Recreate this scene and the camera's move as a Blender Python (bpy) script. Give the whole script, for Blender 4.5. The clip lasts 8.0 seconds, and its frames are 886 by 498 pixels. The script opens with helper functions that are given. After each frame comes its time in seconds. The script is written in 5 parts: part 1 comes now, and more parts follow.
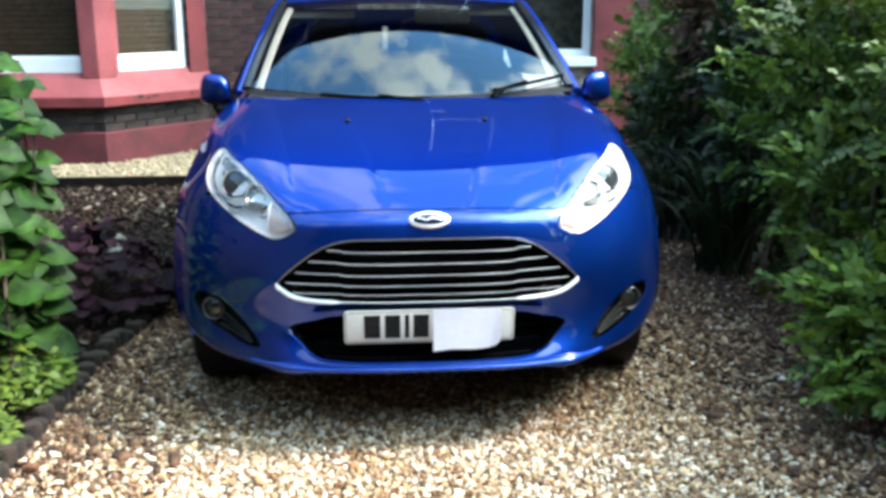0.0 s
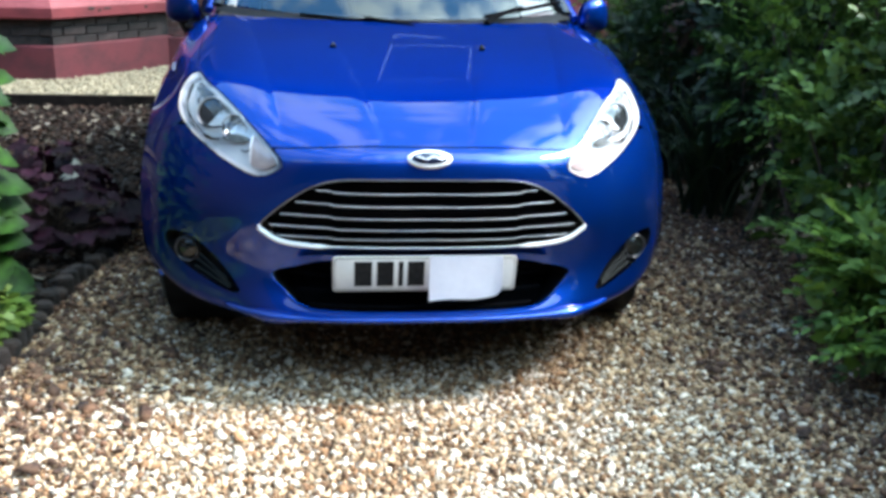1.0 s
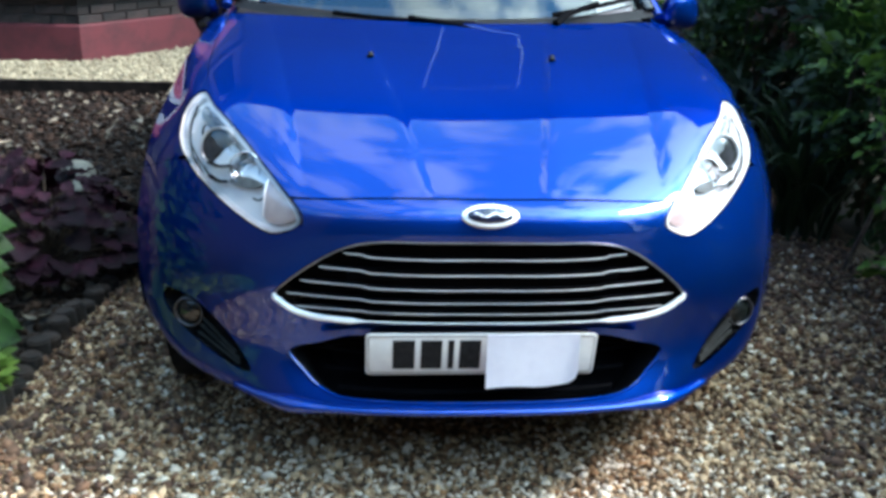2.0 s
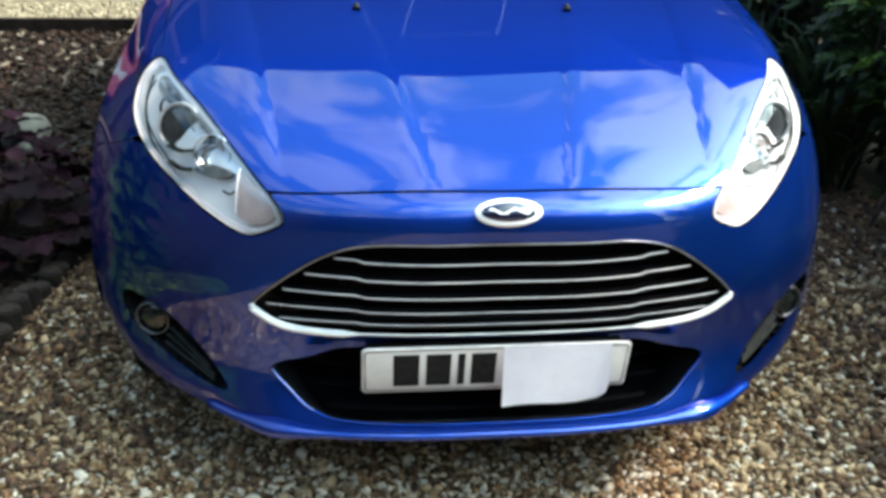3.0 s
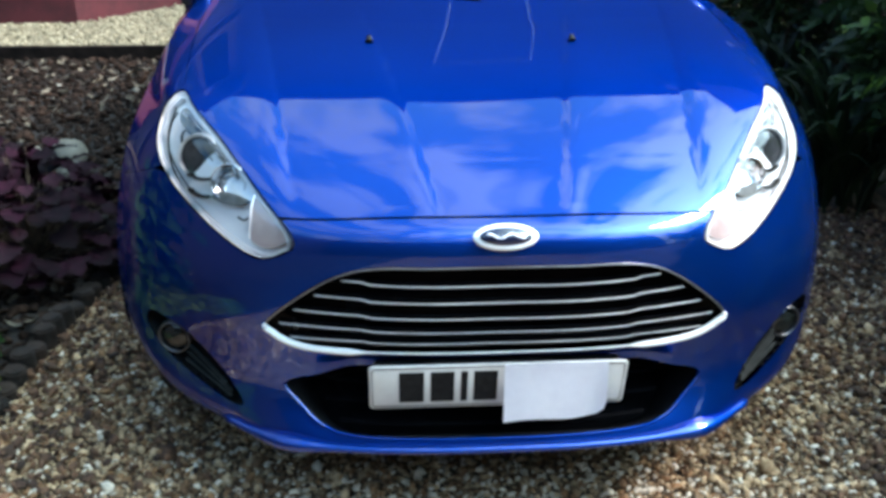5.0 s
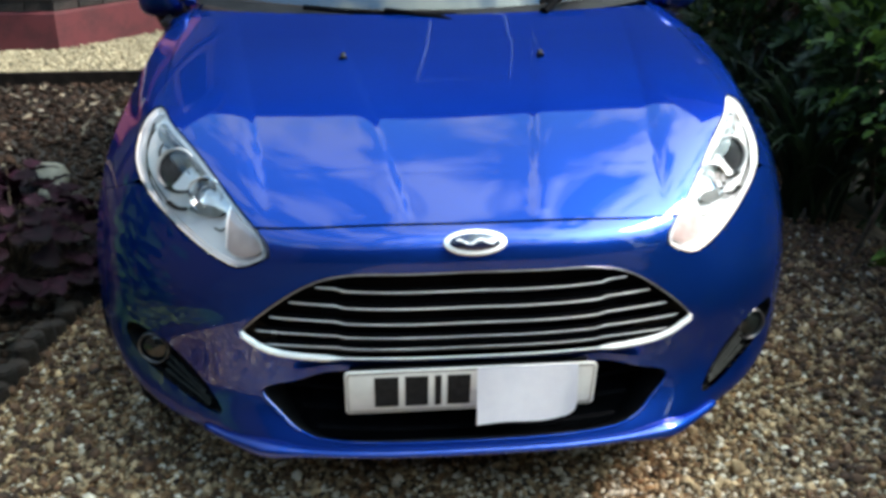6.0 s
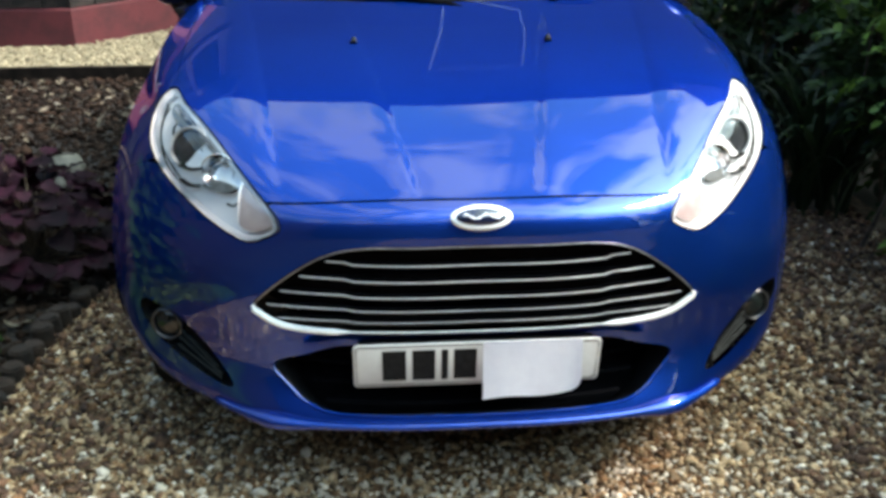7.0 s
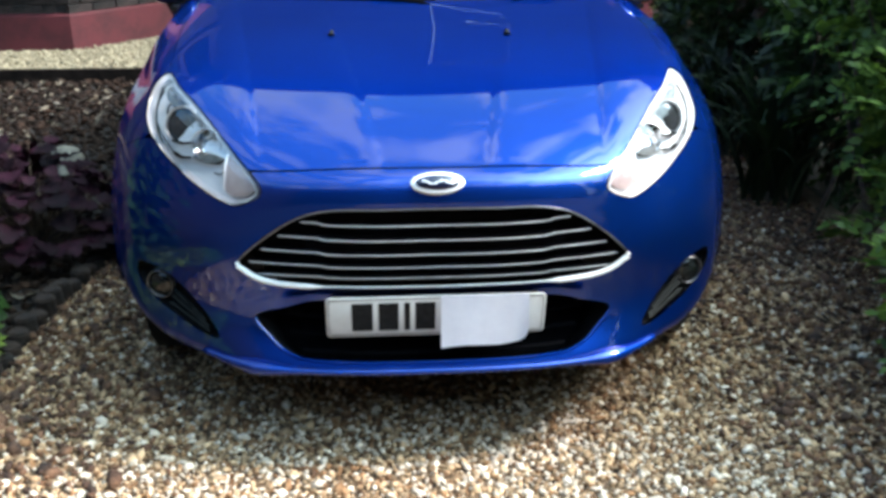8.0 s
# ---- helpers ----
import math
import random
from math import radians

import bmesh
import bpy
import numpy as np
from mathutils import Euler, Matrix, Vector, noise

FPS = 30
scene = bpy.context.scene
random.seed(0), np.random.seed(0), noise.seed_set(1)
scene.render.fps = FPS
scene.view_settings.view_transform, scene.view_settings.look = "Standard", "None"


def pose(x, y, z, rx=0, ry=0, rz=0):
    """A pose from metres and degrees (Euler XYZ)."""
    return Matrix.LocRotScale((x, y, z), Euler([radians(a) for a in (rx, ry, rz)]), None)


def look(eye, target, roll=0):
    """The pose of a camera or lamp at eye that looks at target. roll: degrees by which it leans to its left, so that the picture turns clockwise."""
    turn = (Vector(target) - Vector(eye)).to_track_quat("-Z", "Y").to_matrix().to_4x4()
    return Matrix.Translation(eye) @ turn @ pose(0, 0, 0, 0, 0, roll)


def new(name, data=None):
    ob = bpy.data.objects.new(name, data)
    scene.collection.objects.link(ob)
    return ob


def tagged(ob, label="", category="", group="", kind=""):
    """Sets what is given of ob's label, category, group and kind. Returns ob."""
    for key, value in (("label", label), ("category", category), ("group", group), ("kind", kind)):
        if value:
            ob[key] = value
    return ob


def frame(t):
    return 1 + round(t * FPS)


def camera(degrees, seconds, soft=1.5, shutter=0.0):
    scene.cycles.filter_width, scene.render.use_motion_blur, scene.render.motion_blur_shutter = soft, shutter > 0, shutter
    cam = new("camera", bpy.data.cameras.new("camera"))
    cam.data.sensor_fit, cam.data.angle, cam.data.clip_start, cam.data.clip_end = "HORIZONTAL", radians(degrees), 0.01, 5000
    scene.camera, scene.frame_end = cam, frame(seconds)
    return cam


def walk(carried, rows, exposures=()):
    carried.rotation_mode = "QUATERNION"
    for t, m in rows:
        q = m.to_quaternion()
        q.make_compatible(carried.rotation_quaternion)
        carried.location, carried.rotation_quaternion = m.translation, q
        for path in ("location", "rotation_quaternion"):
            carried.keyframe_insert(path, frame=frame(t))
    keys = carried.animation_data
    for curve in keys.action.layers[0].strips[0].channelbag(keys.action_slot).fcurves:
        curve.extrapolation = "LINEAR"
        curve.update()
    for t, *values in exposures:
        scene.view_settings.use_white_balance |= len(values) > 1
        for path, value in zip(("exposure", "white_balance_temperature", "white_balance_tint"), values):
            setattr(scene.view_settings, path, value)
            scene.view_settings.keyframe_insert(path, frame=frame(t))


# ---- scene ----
cam = camera(50.2, 8.0, soft=3.5)
PATH = [
    (0, (-0.167, -2.735, 1.349), (-0.02, -0.803, 0.854), -0.1),
    (0.5, (-0.196, -2.674, 1.336), (-0.01, -0.759, 0.789), 0.7),
    (1, (-0.284, -2.49, 1.336), (-0.034, -0.613, 0.691), 2.1),
    (1.5, (-0.252, -2.195, 1.302), (-0.037, -0.356, 0.544), 2.2),
    (1.7, (-0.242, -2.068, 1.348), (-0.082, -0.201, 0.648), 2.0),
    (2.8, (-0.33, -1.559, 1.409), (-0.143, 0.25, 0.578), 1.9),
    (3, (-0.286, -1.526, 1.398), (-0.081, 0.267, 0.536), 1.7),
    (3.5, (-0.194, -1.415, 1.389), (-0.005, 0.319, 0.41), 1.3),
    (4, (-0.126, -1.391, 1.385), (0.007, 0.258, 0.261), 0.1),
    (4.5, (-0.174, -1.524, 1.411), (-0.054, 0.206, 0.414), 0.4),
    (5, (-0.227, -1.608, 1.447), (-0.1, 0.207, 0.617), 0.5),
    (5.2, (-0.229, -1.634, 1.457), (-0.094, 0.203, 0.679), 0.4),
    (6.3, (-0.198, -1.673, 1.422), (-0.026, 0.157, 0.633), 0.1),
    (6.5, (-0.216, -1.668, 1.412), (-0.025, 0.158, 0.62), 0.5),
    (7, (-0.197, -1.727, 1.4), (-0.065, 0.111, 0.623), 0.0),
    (7.5, (-0.141, -1.87, 1.399), (-0.036, -0.027, 0.629), -0.2),
    (8, (-0.142, -2.01, 1.396), (0.002, -0.162, 0.643), 0.3),
]
EXPOSURES = [(0, 0.88, 6950, 17), (0.8, 0.70, 6550, 17), (1.7, 0.57, 6100, 17), (2.8, 0.56, 7300, 16), (3.4, 0.56, 7350, 16), (4, 0.64, 7000, 16), (4.6, 0.60, 6700, 16), (5, 0.44, 6450, 15), (6.3, 0.40, 7450, 17), (7.2, 0.44, 7400, 17), (8, 0.41, 6750, 17)]
walk(cam, [(t, look(eye, target, roll)) for t, eye, target, roll in PATH], EXPOSURES)

# ---- light ----
SUN_TO = Vector((0.98, -0.10, 1.04)).normalized()
world = bpy.data.worlds.new("sky")
scene.world = world
world.use_nodes = True
wn, wl = world.node_tree.nodes, world.node_tree.links
wn.clear()
sky = wn.new("ShaderNodeTexSky")
sky.sky_type, sky.sun_disc = "NISHITA", False
sky.sun_elevation = math.asin(SUN_TO.z)
sky.sun_rotation = math.atan2(SUN_TO.x, SUN_TO.y)
sky.air_density, sky.dust_density = 1.0, 0.6
coord = wn.new("ShaderNodeTexCoord")
cloud_map = wn.new("ShaderNodeMapping")
cloud_map.inputs["Scale"].default_value = (1.7, 0.95, 0.55)
cloud_map.inputs["Location"].default_value = (1.3, 0.2, 0.1)
cloud_noise = wn.new("ShaderNodeTexNoise")
cloud_noise.inputs["Scale"].default_value = 5.2
cloud_noise.inputs["Detail"].default_value = 9.0
cloud_noise.inputs["Roughness"].default_value = 0.55
cloud_ramp = wn.new("ShaderNodeValToRGB")
cloud_ramp.color_ramp.elements[0].position, cloud_ramp.color_ramp.elements[1].position = 0.46, 0.60
cloud_mix = wn.new("ShaderNodeMix")
cloud_mix.data_type = "RGBA"
cloud_mix.inputs["B"].default_value = (10.0, 10.2, 10.5, 1)
sky_out = wn.new("ShaderNodeBackground")
sky_out.inputs["Strength"].default_value = 0.050
world_out = wn.new("ShaderNodeOutputWorld")
wl.new(coord.outputs["Generated"], cloud_map.inputs["Vector"])
wl.new(cloud_map.outputs["Vector"], cloud_noise.inputs["Vector"])
wl.new(cloud_ramp.outputs["Color"], cloud_mix.inputs["Factor"])
blue = wn.new("ShaderNodeVectorMath")
blue.operation, blue.inputs[1].default_value = "MULTIPLY", (4.4, 9.6, 11.2)
wl.new(sky.outputs["Color"], blue.inputs[0])
wl.new(blue.outputs["Vector"], cloud_mix.inputs["A"])
# clouds on the sun's side shine brighter, as thin cloud does
toward = wn.new("ShaderNodeVectorMath")
toward.operation, toward.inputs[1].default_value = "DOT_PRODUCT", SUN_TO
above = wn.new("ShaderNodeMath")
above.operation, above.inputs[1].default_value = "MAXIMUM", 0.0
power = wn.new("ShaderNodeMath")
power.operation, power.inputs[1].default_value = "POWER", 5.0
gain = wn.new("ShaderNodeMath")
gain.operation, gain.inputs[1].default_value, gain.inputs[2].default_value = "MULTIPLY_ADD", 33.0, 4.6
cloud_light = wn.new("ShaderNodeVectorMath")
cloud_light.operation, cloud_light.inputs[0].default_value = "SCALE", (4.25, 6.0, 6.35)
wl.new(coord.outputs["Generated"], toward.inputs[0])
wl.new(toward.outputs["Value"], above.inputs[0])
wl.new(above.outputs[0], power.inputs[0])
wl.new(power.outputs[0], gain.inputs[0])
# and lie thicker there
cover = wn.new("ShaderNodeMath")
cover.operation, cover.inputs[1].default_value = "MULTIPLY_ADD", 0.21
wl.new(power.outputs[0], cover.inputs[0])
wl.new(cloud_noise.outputs["Fac"], cover.inputs[2])
wl.new(cover.outputs[0], cloud_ramp.inputs["Fac"])
wl.new(gain.outputs[0], cloud_light.inputs["Scale"])
wl.new(cloud_light.outputs["Vector"], cloud_mix.inputs["B"])
wl.new(cloud_mix.outputs["Result"], sky_out.inputs["Color"])
wl.new(sky_out.outputs["Background"], world_out.inputs["Surface"])
sun = new("sun", bpy.data.lights.new("sun", "SUN"))
sun.data.energy, sun.data.angle, sun.data.color = 5.0, radians(14.0), (1.0, 0.97, 0.93)
sun.matrix_world = look(SUN_TO * 30, (0, 0, 0))


# ---- materials ----
def nodes_of(name):
    m = bpy.data.materials.new(name)
    m.use_nodes = True
    return m, m.node_tree.nodes, m.node_tree.links, m.node_tree.nodes["Principled BSDF"]


def material(name, dark, light, scale=8.0, rough=0.7, metal=0.0, bump=0.15, fine=90.0, coat=0.0, island=0.0, piece=0.0, spread=(0.35, 0.65), spec=0.5):
    """Two colours mixed by a coarse noise, a fine grain over it and a bump; island / piece: how far single islands or objects differ in value."""
    m, n, l, b = nodes_of(name)
    tc = n.new("ShaderNodeTexCoord")
    big, small = n.new("ShaderNodeTexNoise"), n.new("ShaderNodeTexNoise")
    big.inputs["Scale"].default_value, big.inputs["Detail"].default_value = scale, 5.0
    small.inputs["Scale"].default_value, small.inputs["Detail"].default_value = fine, 3.0
    add = n.new("ShaderNodeMath")
    add.operation, add.inputs[1].default_value = "MULTIPLY_ADD", 0.35
    ramp = n.new("ShaderNodeValToRGB")
    ramp.color_ramp.elements[0].position, ramp.color_ramp.elements[1].position = spread
    ramp.color_ramp.elements[0].color, ramp.color_ramp.elements[1].color = (*dark, 1), (*light, 1)
    shift = n.new("ShaderNodeMath")
    shift.operation, shift.inputs[1].default_value = "SUBTRACT", 0.175
    for t in (big, small):
        l.new(tc.outputs["Object"], t.inputs["Vector"])
    l.new(small.outputs["Fac"], add.inputs[0])
    l.new(big.outputs["Fac"], add.inputs[2])
    l.new(add.outputs[0], shift.inputs[0])
    l.new(shift.outputs[0], ramp.inputs["Fac"])
    colour = ramp.outputs["Color"]
    for amount, kind, socket in ((island, "ShaderNodeNewGeometry", "Random Per Island"), (piece, "ShaderNodeObjectInfo", "Random")):
        if amount:
            source, span, tint = n.new(kind), n.new("ShaderNodeMapRange"), n.new("ShaderNodeHueSaturation")
            span.inputs["To Min"].default_value, span.inputs["To Max"].default_value = 1 - amount, 1 + amount
            l.new(source.outputs[socket], span.inputs["Value"])
            l.new(span.outputs["Result"], tint.inputs["Value"])
            l.new(colour, tint.inputs["Color"])
            colour = tint.outputs["Color"]
    l.new(colour, b.inputs["Base Color"])
    if bump:
        bm_node = n.new("ShaderNodeBump")
        bm_node.inputs["Strength"].default_value, bm_node.inputs["Distance"].default_value = bump, 0.01
        l.new(shift.outputs[0], bm_node.inputs["Height"])
        l.new(bm_node.outputs["Normal"], b.inputs["Normal"])
    b.inputs["Roughness"].default_value, b.inputs["Metallic"].default_value = rough, metal
    b.inputs["Coat Weight"].default_value, b.inputs["Coat Roughness"].default_value = coat, 0.02
    b.inputs["Specular IOR Level"].default_value = spec
    return m


def leaf_material(name, dark, light, island=0.6, gloss=0.55, through_light=0.35, single=False):
    """Leaves: a colour of its own for each leaf, some light passing through."""
    m, n, l, b = nodes_of(name)
    geo, ramp = n.new("ShaderNodeNewGeometry"), n.new("ShaderNodeValToRGB")
    ramp.color_ramp.elements[0].color, ramp.color_ramp.elements[1].color = (*dark, 1), (*light, 1)
    tint, vary, tc = n.new("ShaderNodeHueSaturation"), n.new("ShaderNodeTexNoise"), n.new("ShaderNodeTexCoord")
    vary.inputs["Scale"].default_value = 2.5
    span = n.new("ShaderNodeMapRange")
    span.inputs["From Min"].default_value, span.inputs["From Max"].default_value = 0.3, 0.7
    span.inputs["To Min"].default_value, span.inputs["To Max"].default_value = 1 - island, 1 + island
    l.new(tc.outputs["Object"], vary.inputs["Vector"])
    l.new(vary.outputs["Fac"], span.inputs["Value"])
    l.new(span.outputs["Result"], tint.inputs["Value"])
    own = n.new("ShaderNodeObjectInfo")
    l.new(own.outputs["Random"] if single else geo.outputs["Random Per Island"], ramp.inputs["Fac"])
    l.new(ramp.outputs["Color"], tint.inputs["Color"])
    l.new(tint.outputs["Color"], b.inputs["Base Color"])
    b.inputs["Roughness"].default_value = gloss
    trans, mix, out = n.new("ShaderNodeBsdfTranslucent"), n.new("ShaderNodeMixShader"), n["Material Output"]
    mix.inputs["Fac"].default_value = through_light
    l.new(tint.outputs["Color"], trans.inputs["Color"])
    l.new(b.outputs["BSDF"], mix.inputs[1])
    l.new(trans.outputs["BSDF"], mix.inputs[2])
    l.new(mix.outputs["Shader"], out.inputs["Surface"])
    return m


def clear_material(name, tint=(0.9, 0.93, 0.92), ior=1.5):
    """A thin clear shell: light passes straight through, gloss by Fresnel."""
    m, n, l, b = nodes_of(name)
    n.remove(b)
    see, shine, fres, mix = n.new("ShaderNodeBsdfTransparent"), n.new("ShaderNodeBsdfGlossy"), n.new("ShaderNodeFresnel"), n.new("ShaderNodeMixShader")
    see.inputs["Color"].default_value = (*tint, 1)
    shine.inputs["Roughness"].default_value = 0.01
    fres.inputs["IOR"].default_value = ior
    l.new(fres.outputs["Fac"], mix.inputs["Fac"])
    l.new(see.outputs["BSDF"], mix.inputs[1])
    l.new(shine.outputs["BSDF"], mix.inputs[2])
    l.new(mix.outputs["Shader"], n["Material Output"].inputs["Surface"])
    return m


PAINT = material("blue_paint", (0.0003, 0.0290, 0.222), (0.0005, 0.0340, 0.248), 2.0, 0.41, 0.85, 0.0, 900.0, coat=1.0, spec=0.0)
PAINT.node_tree.nodes["Principled BSDF"].inputs["Coat IOR"].default_value = 1.50
PAINT.node_tree.nodes["Principled BSDF"].inputs["Specular Tint"].default_value = (0.03, 0.14, 0.80, 1)
BLACK_PLASTIC = material("black_plastic", (0.004, 0.004, 0.005), (0.009, 0.009, 0.010), 30, 0.55, 0, 0.1, 300, spec=0.12)
BLACK_GLOSS = material("black_gloss", (0.006, 0.006, 0.007), (0.010, 0.010, 0.011), 10, 0.18, 0, 0.0)
GRILLE_BLACK = material("grille_black", (0.0015, 0.0015, 0.002), (0.003, 0.003, 0.004), 30, 0.7, 0, 0.0, spec=0.02)
VANE_GREY = material("grey_plastic", (0.0099, 0.0108, 0.0099), (0.018, 0.0189, 0.018), 40, 0.8, 0, 0.05, spec=0.15)
CHROME = material("chrome", (0.78, 0.78, 0.80), (0.86, 0.86, 0.87), 12, 0.10, 1.0, 0.0)
BRIGHT = material("bright_silver", (0.80, 0.80, 0.82), (0.88, 0.88, 0.9), 12, 0.2, 0.15, 0.0)
SLAT_METAL = material("polished_slat", (0.62, 0.62, 0.64), (0.72, 0.72, 0.74), 12, 0.22, 0.35, 0.0)
SATIN = material("satin_silver", (0.55, 0.55, 0.57), (0.66, 0.66, 0.68), 30, 0.28, 1.0, 0.0)
TRIM_GREY = material("grey_trim", (0.20, 0.20, 0.21), (0.28, 0.28, 0.29), 30, 0.3, 0.8, 0.0)
BOWL = material("bowl_silver", (0.42, 0.43, 0.44), (0.56, 0.57, 0.58), 12, 0.40, 0.7, 0.0)
SHADE_GREY = material("shade_grey", (0.14, 0.15, 0.15), (0.24, 0.25, 0.25), 30, 0.12, 0.3, 0.0)
REFLECTOR = material("lamp_silver", (0.95, 0.95, 0.96), (0.98, 0.98, 0.98), 25, 0.22, 0.25, 0.08, 45)
AMBER = material("amber_plastic", (0.50, 0.39, 0.38), (0.62, 0.50, 0.48), 40, 0.25, 0.3, 0.05)
LAMP_GLASS = clear_material("lamp_cover", (0.97, 0.98, 0.99), 1.5)
SCREEN_GLASS = clear_material("screen_glass", (0.55, 0.61, 0.60), 1.95)
PANE_GLASS = clear_material("pane_glass", (0.75, 0.78, 0.76), 1.36)
DARK_GLASS = material("tinted_glass", (0.008, 0.010, 0.010), (0.012, 0.014, 0.014), 5, 0.03, 0, 0.0)
LENS_GLASS = material("lens_glass", (0.020, 0.022, 0.025), (0.05, 0.052, 0.058), 20, 0.06, 0.2, 0.0)
DULL_RING = material("dull_ring", (0.06, 0.06, 0.065), (0.10, 0.10, 0.11), 40, 0.3, 0.7, 0.0)
RUBBER = material("rubber", (0.012, 0.012, 0.012), (0.03, 0.029, 0.028), 20, 0.8, 0, 0.3, 150)
PLATE_WHITE = material("plate_white", (0.50, 0.495, 0.49), (0.57, 0.565, 0.56), 10, 0.35, 0, 0.02)
PLATE_BLACK = material("plate_black", (0.008, 0.008, 0.009), (0.015, 0.015, 0.016), 60, 0.6, 0, 0.0, spec=0.1)
PAPER = material("paper", (0.76, 0.75, 0.82), (0.82, 0.81, 0.87), 14, 0.8, 0, 0.02, 60)
BADGE_BLUE = material("badge_blue", (0.004, 0.006, 0.02), (0.008, 0.012, 0.04), 60, 0.15, 0.2, 0.0, coat=1.0)
CLOTH = material("dark_cloth", (0.012, 0.012, 0.014), (0.03, 0.03, 0.033), 60, 0.9, 0, 0.2, 300)
DASH = material("dash_plastic", (0.016, 0.016, 0.018), (0.03, 0.03, 0.033), 50, 0.6, 0, 0.2, 400)
LINING = material("pale_lining", (0.62, 0.62, 0.60), (0.7, 0.7, 0.68), 30, 0.85, 0, 0.1, 300)
GRAVEL_BED = material("gravel_bed", (0.050, 0.030, 0.017), (0.142, 0.087, 0.050), 30, 0.95, 0, 0.8, 120)
PEBBLE = material("tan_pebble", (0.225, 0.130, 0.066), (0.56, 0.368, 0.21), 25, 0.8, 0, 0.2, 200, island=0.4)
WHITE_PEBBLE = material("white_pebble", (0.51, 0.39, 0.285), (0.76, 0.635, 0.505), 25, 0.75, 0, 0.15, 200, island=0.25)
BROWN_PEBBLE = material("brown_pebble", (0.112, 0.050, 0.021), (0.31, 0.155, 0.068), 25, 0.85, 0, 0.25, 200, island=0.4)
PALE_CHIP = material("pale_chip", (0.155, 0.122, 0.072), (0.29, 0.24, 0.155), 16, 0.8, 0, 0.2, 200, island=0.35)
LITTER = material("leaf_litter", (0.036, 0.0152, 0.008), (0.156, 0.07125, 0.036), 20, 0.9, 0, 0.5, 120, island=0.5)
SOIL = material("soil", (0.00504, 0.00315, 0.002205), (0.0189, 0.0119, 0.008505), 18, 0.95, 0, 0.8, 120)
DRY_LEAF = material("dry_leaf", (0.040, 0.028, 0.018), (0.165, 0.130, 0.090), 14, 0.75, 0, 0.25, 150, island=0.55)
DARK_BOARD = material("dark_edging", (0.004, 0.0026, 0.0022), (0.013, 0.0085, 0.0070), 14, 0.95, 0, 0.5, 90, spec=0.12)
BARK = material("bark_chip", (0.0068, 0.0036, 0.0024), (0.030, 0.0155, 0.0098), 20, 0.9, 0, 0.5, 120, island=0.6, spec=0.15)
LOG = material("log_wood", (0.008, 0.0040, 0.0025), (0.029, 0.0145, 0.0088), 25, 0.9, 0, 0.6, 160, piece=0.3)
EARTH = material("earth", (0.031, 0.0234, 0.0147), (0.0806, 0.0624, 0.0378), 0.6, 0.95, 0, 0.5, 30)
COBBLE = material("cobble", (0.11, 0.095, 0.075), (0.20, 0.175, 0.14), 14, 0.8, 0, 0.25, 120, piece=0.15)
RED_PAINT = material("red_masonry_paint", (0.095, 0.0085, 0.011), (0.155, 0.017, 0.020), 5, 0.7, 0, 0.25, 60, spread=(0.3, 0.6))
# faded red, lightened further: light on sill slope and piers is in the colour
PINK_PAINT = material("lit_faded_red_paint", (0.155, 0.024, 0.028), (0.225, 0.045, 0.050), 4, 0.7, 0, 0.25, 50, spread=(0.3, 0.65))
BRICK = material("brown_brick", (0.012, 0.0065, 0.006), (0.082, 0.030, 0.026), 14, 0.9, 0, 0.5, 120, piece=0.45)
SOOTY_BRICK = material("sooty_brick", (0.0040, 0.0028, 0.0028), (0.026, 0.0165, 0.0145), 11, 0.95, 0, 0.6, 120, piece=0.55)
SOOTY_MORTAR = material("sooty_mortar", (0.006, 0.004, 0.004), (0.032, 0.022, 0.020), 9, 0.95, 0, 0.6, 150)
# the red paint again, darkened: shade low on the walls put into its colour
SHADED_RED = material("shaded_red_paint", (0.046, 0.0042, 0.0068), (0.085, 0.0085, 0.0125), 6, 0.75, 0, 0.35, 60, spread=(0.3, 0.6))
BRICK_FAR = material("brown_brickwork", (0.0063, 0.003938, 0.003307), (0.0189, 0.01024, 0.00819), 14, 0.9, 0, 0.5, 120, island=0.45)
MORTAR = material("mortar", (0.075, 0.052, 0.044), (0.24, 0.185, 0.16), 12, 0.95, 0, 0.5, 150)
UPVC = material("white_frame", (0.612, 0.6205, 0.6375), (0.697, 0.697, 0.7055), 6, 0.35, 0, 0.02)
BLIND = material("wooden_blind", (0.060, 0.030, 0.016), (0.130, 0.066, 0.034), 25, 0.5, 0, 0.1, 200, piece=0.2)
ROOM = material("dark_room", (0.02, 0.014, 0.011), (0.04, 0.03, 0.022), 3, 0.9, 0, 0.1)
SLATE = material("roof_slate", (0.012, 0.0126, 0.0144), (0.03, 0.03, 0.033), 7, 0.7, 0, 0.4, 60)
STEM = material("woody_stem", (0.035, 0.022, 0.014), (0.11, 0.075, 0.05), 30, 0.9, 0, 0.5, 150)
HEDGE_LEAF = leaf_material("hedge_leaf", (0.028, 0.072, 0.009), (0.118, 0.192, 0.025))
# border and hedge leaves are darkened, part of their shade in the colour
SHADED_LEAF = leaf_material("shaded_leaf", (0.0086, 0.0248, 0.0052), (0.0288, 0.0599, 0.0104))
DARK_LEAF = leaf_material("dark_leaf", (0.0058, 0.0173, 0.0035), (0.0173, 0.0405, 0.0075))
BROWN_LEAF = leaf_material("brown_leaf", (0.048, 0.0208, 0.01144), (0.144, 0.0676, 0.0352), through_light=0.2)
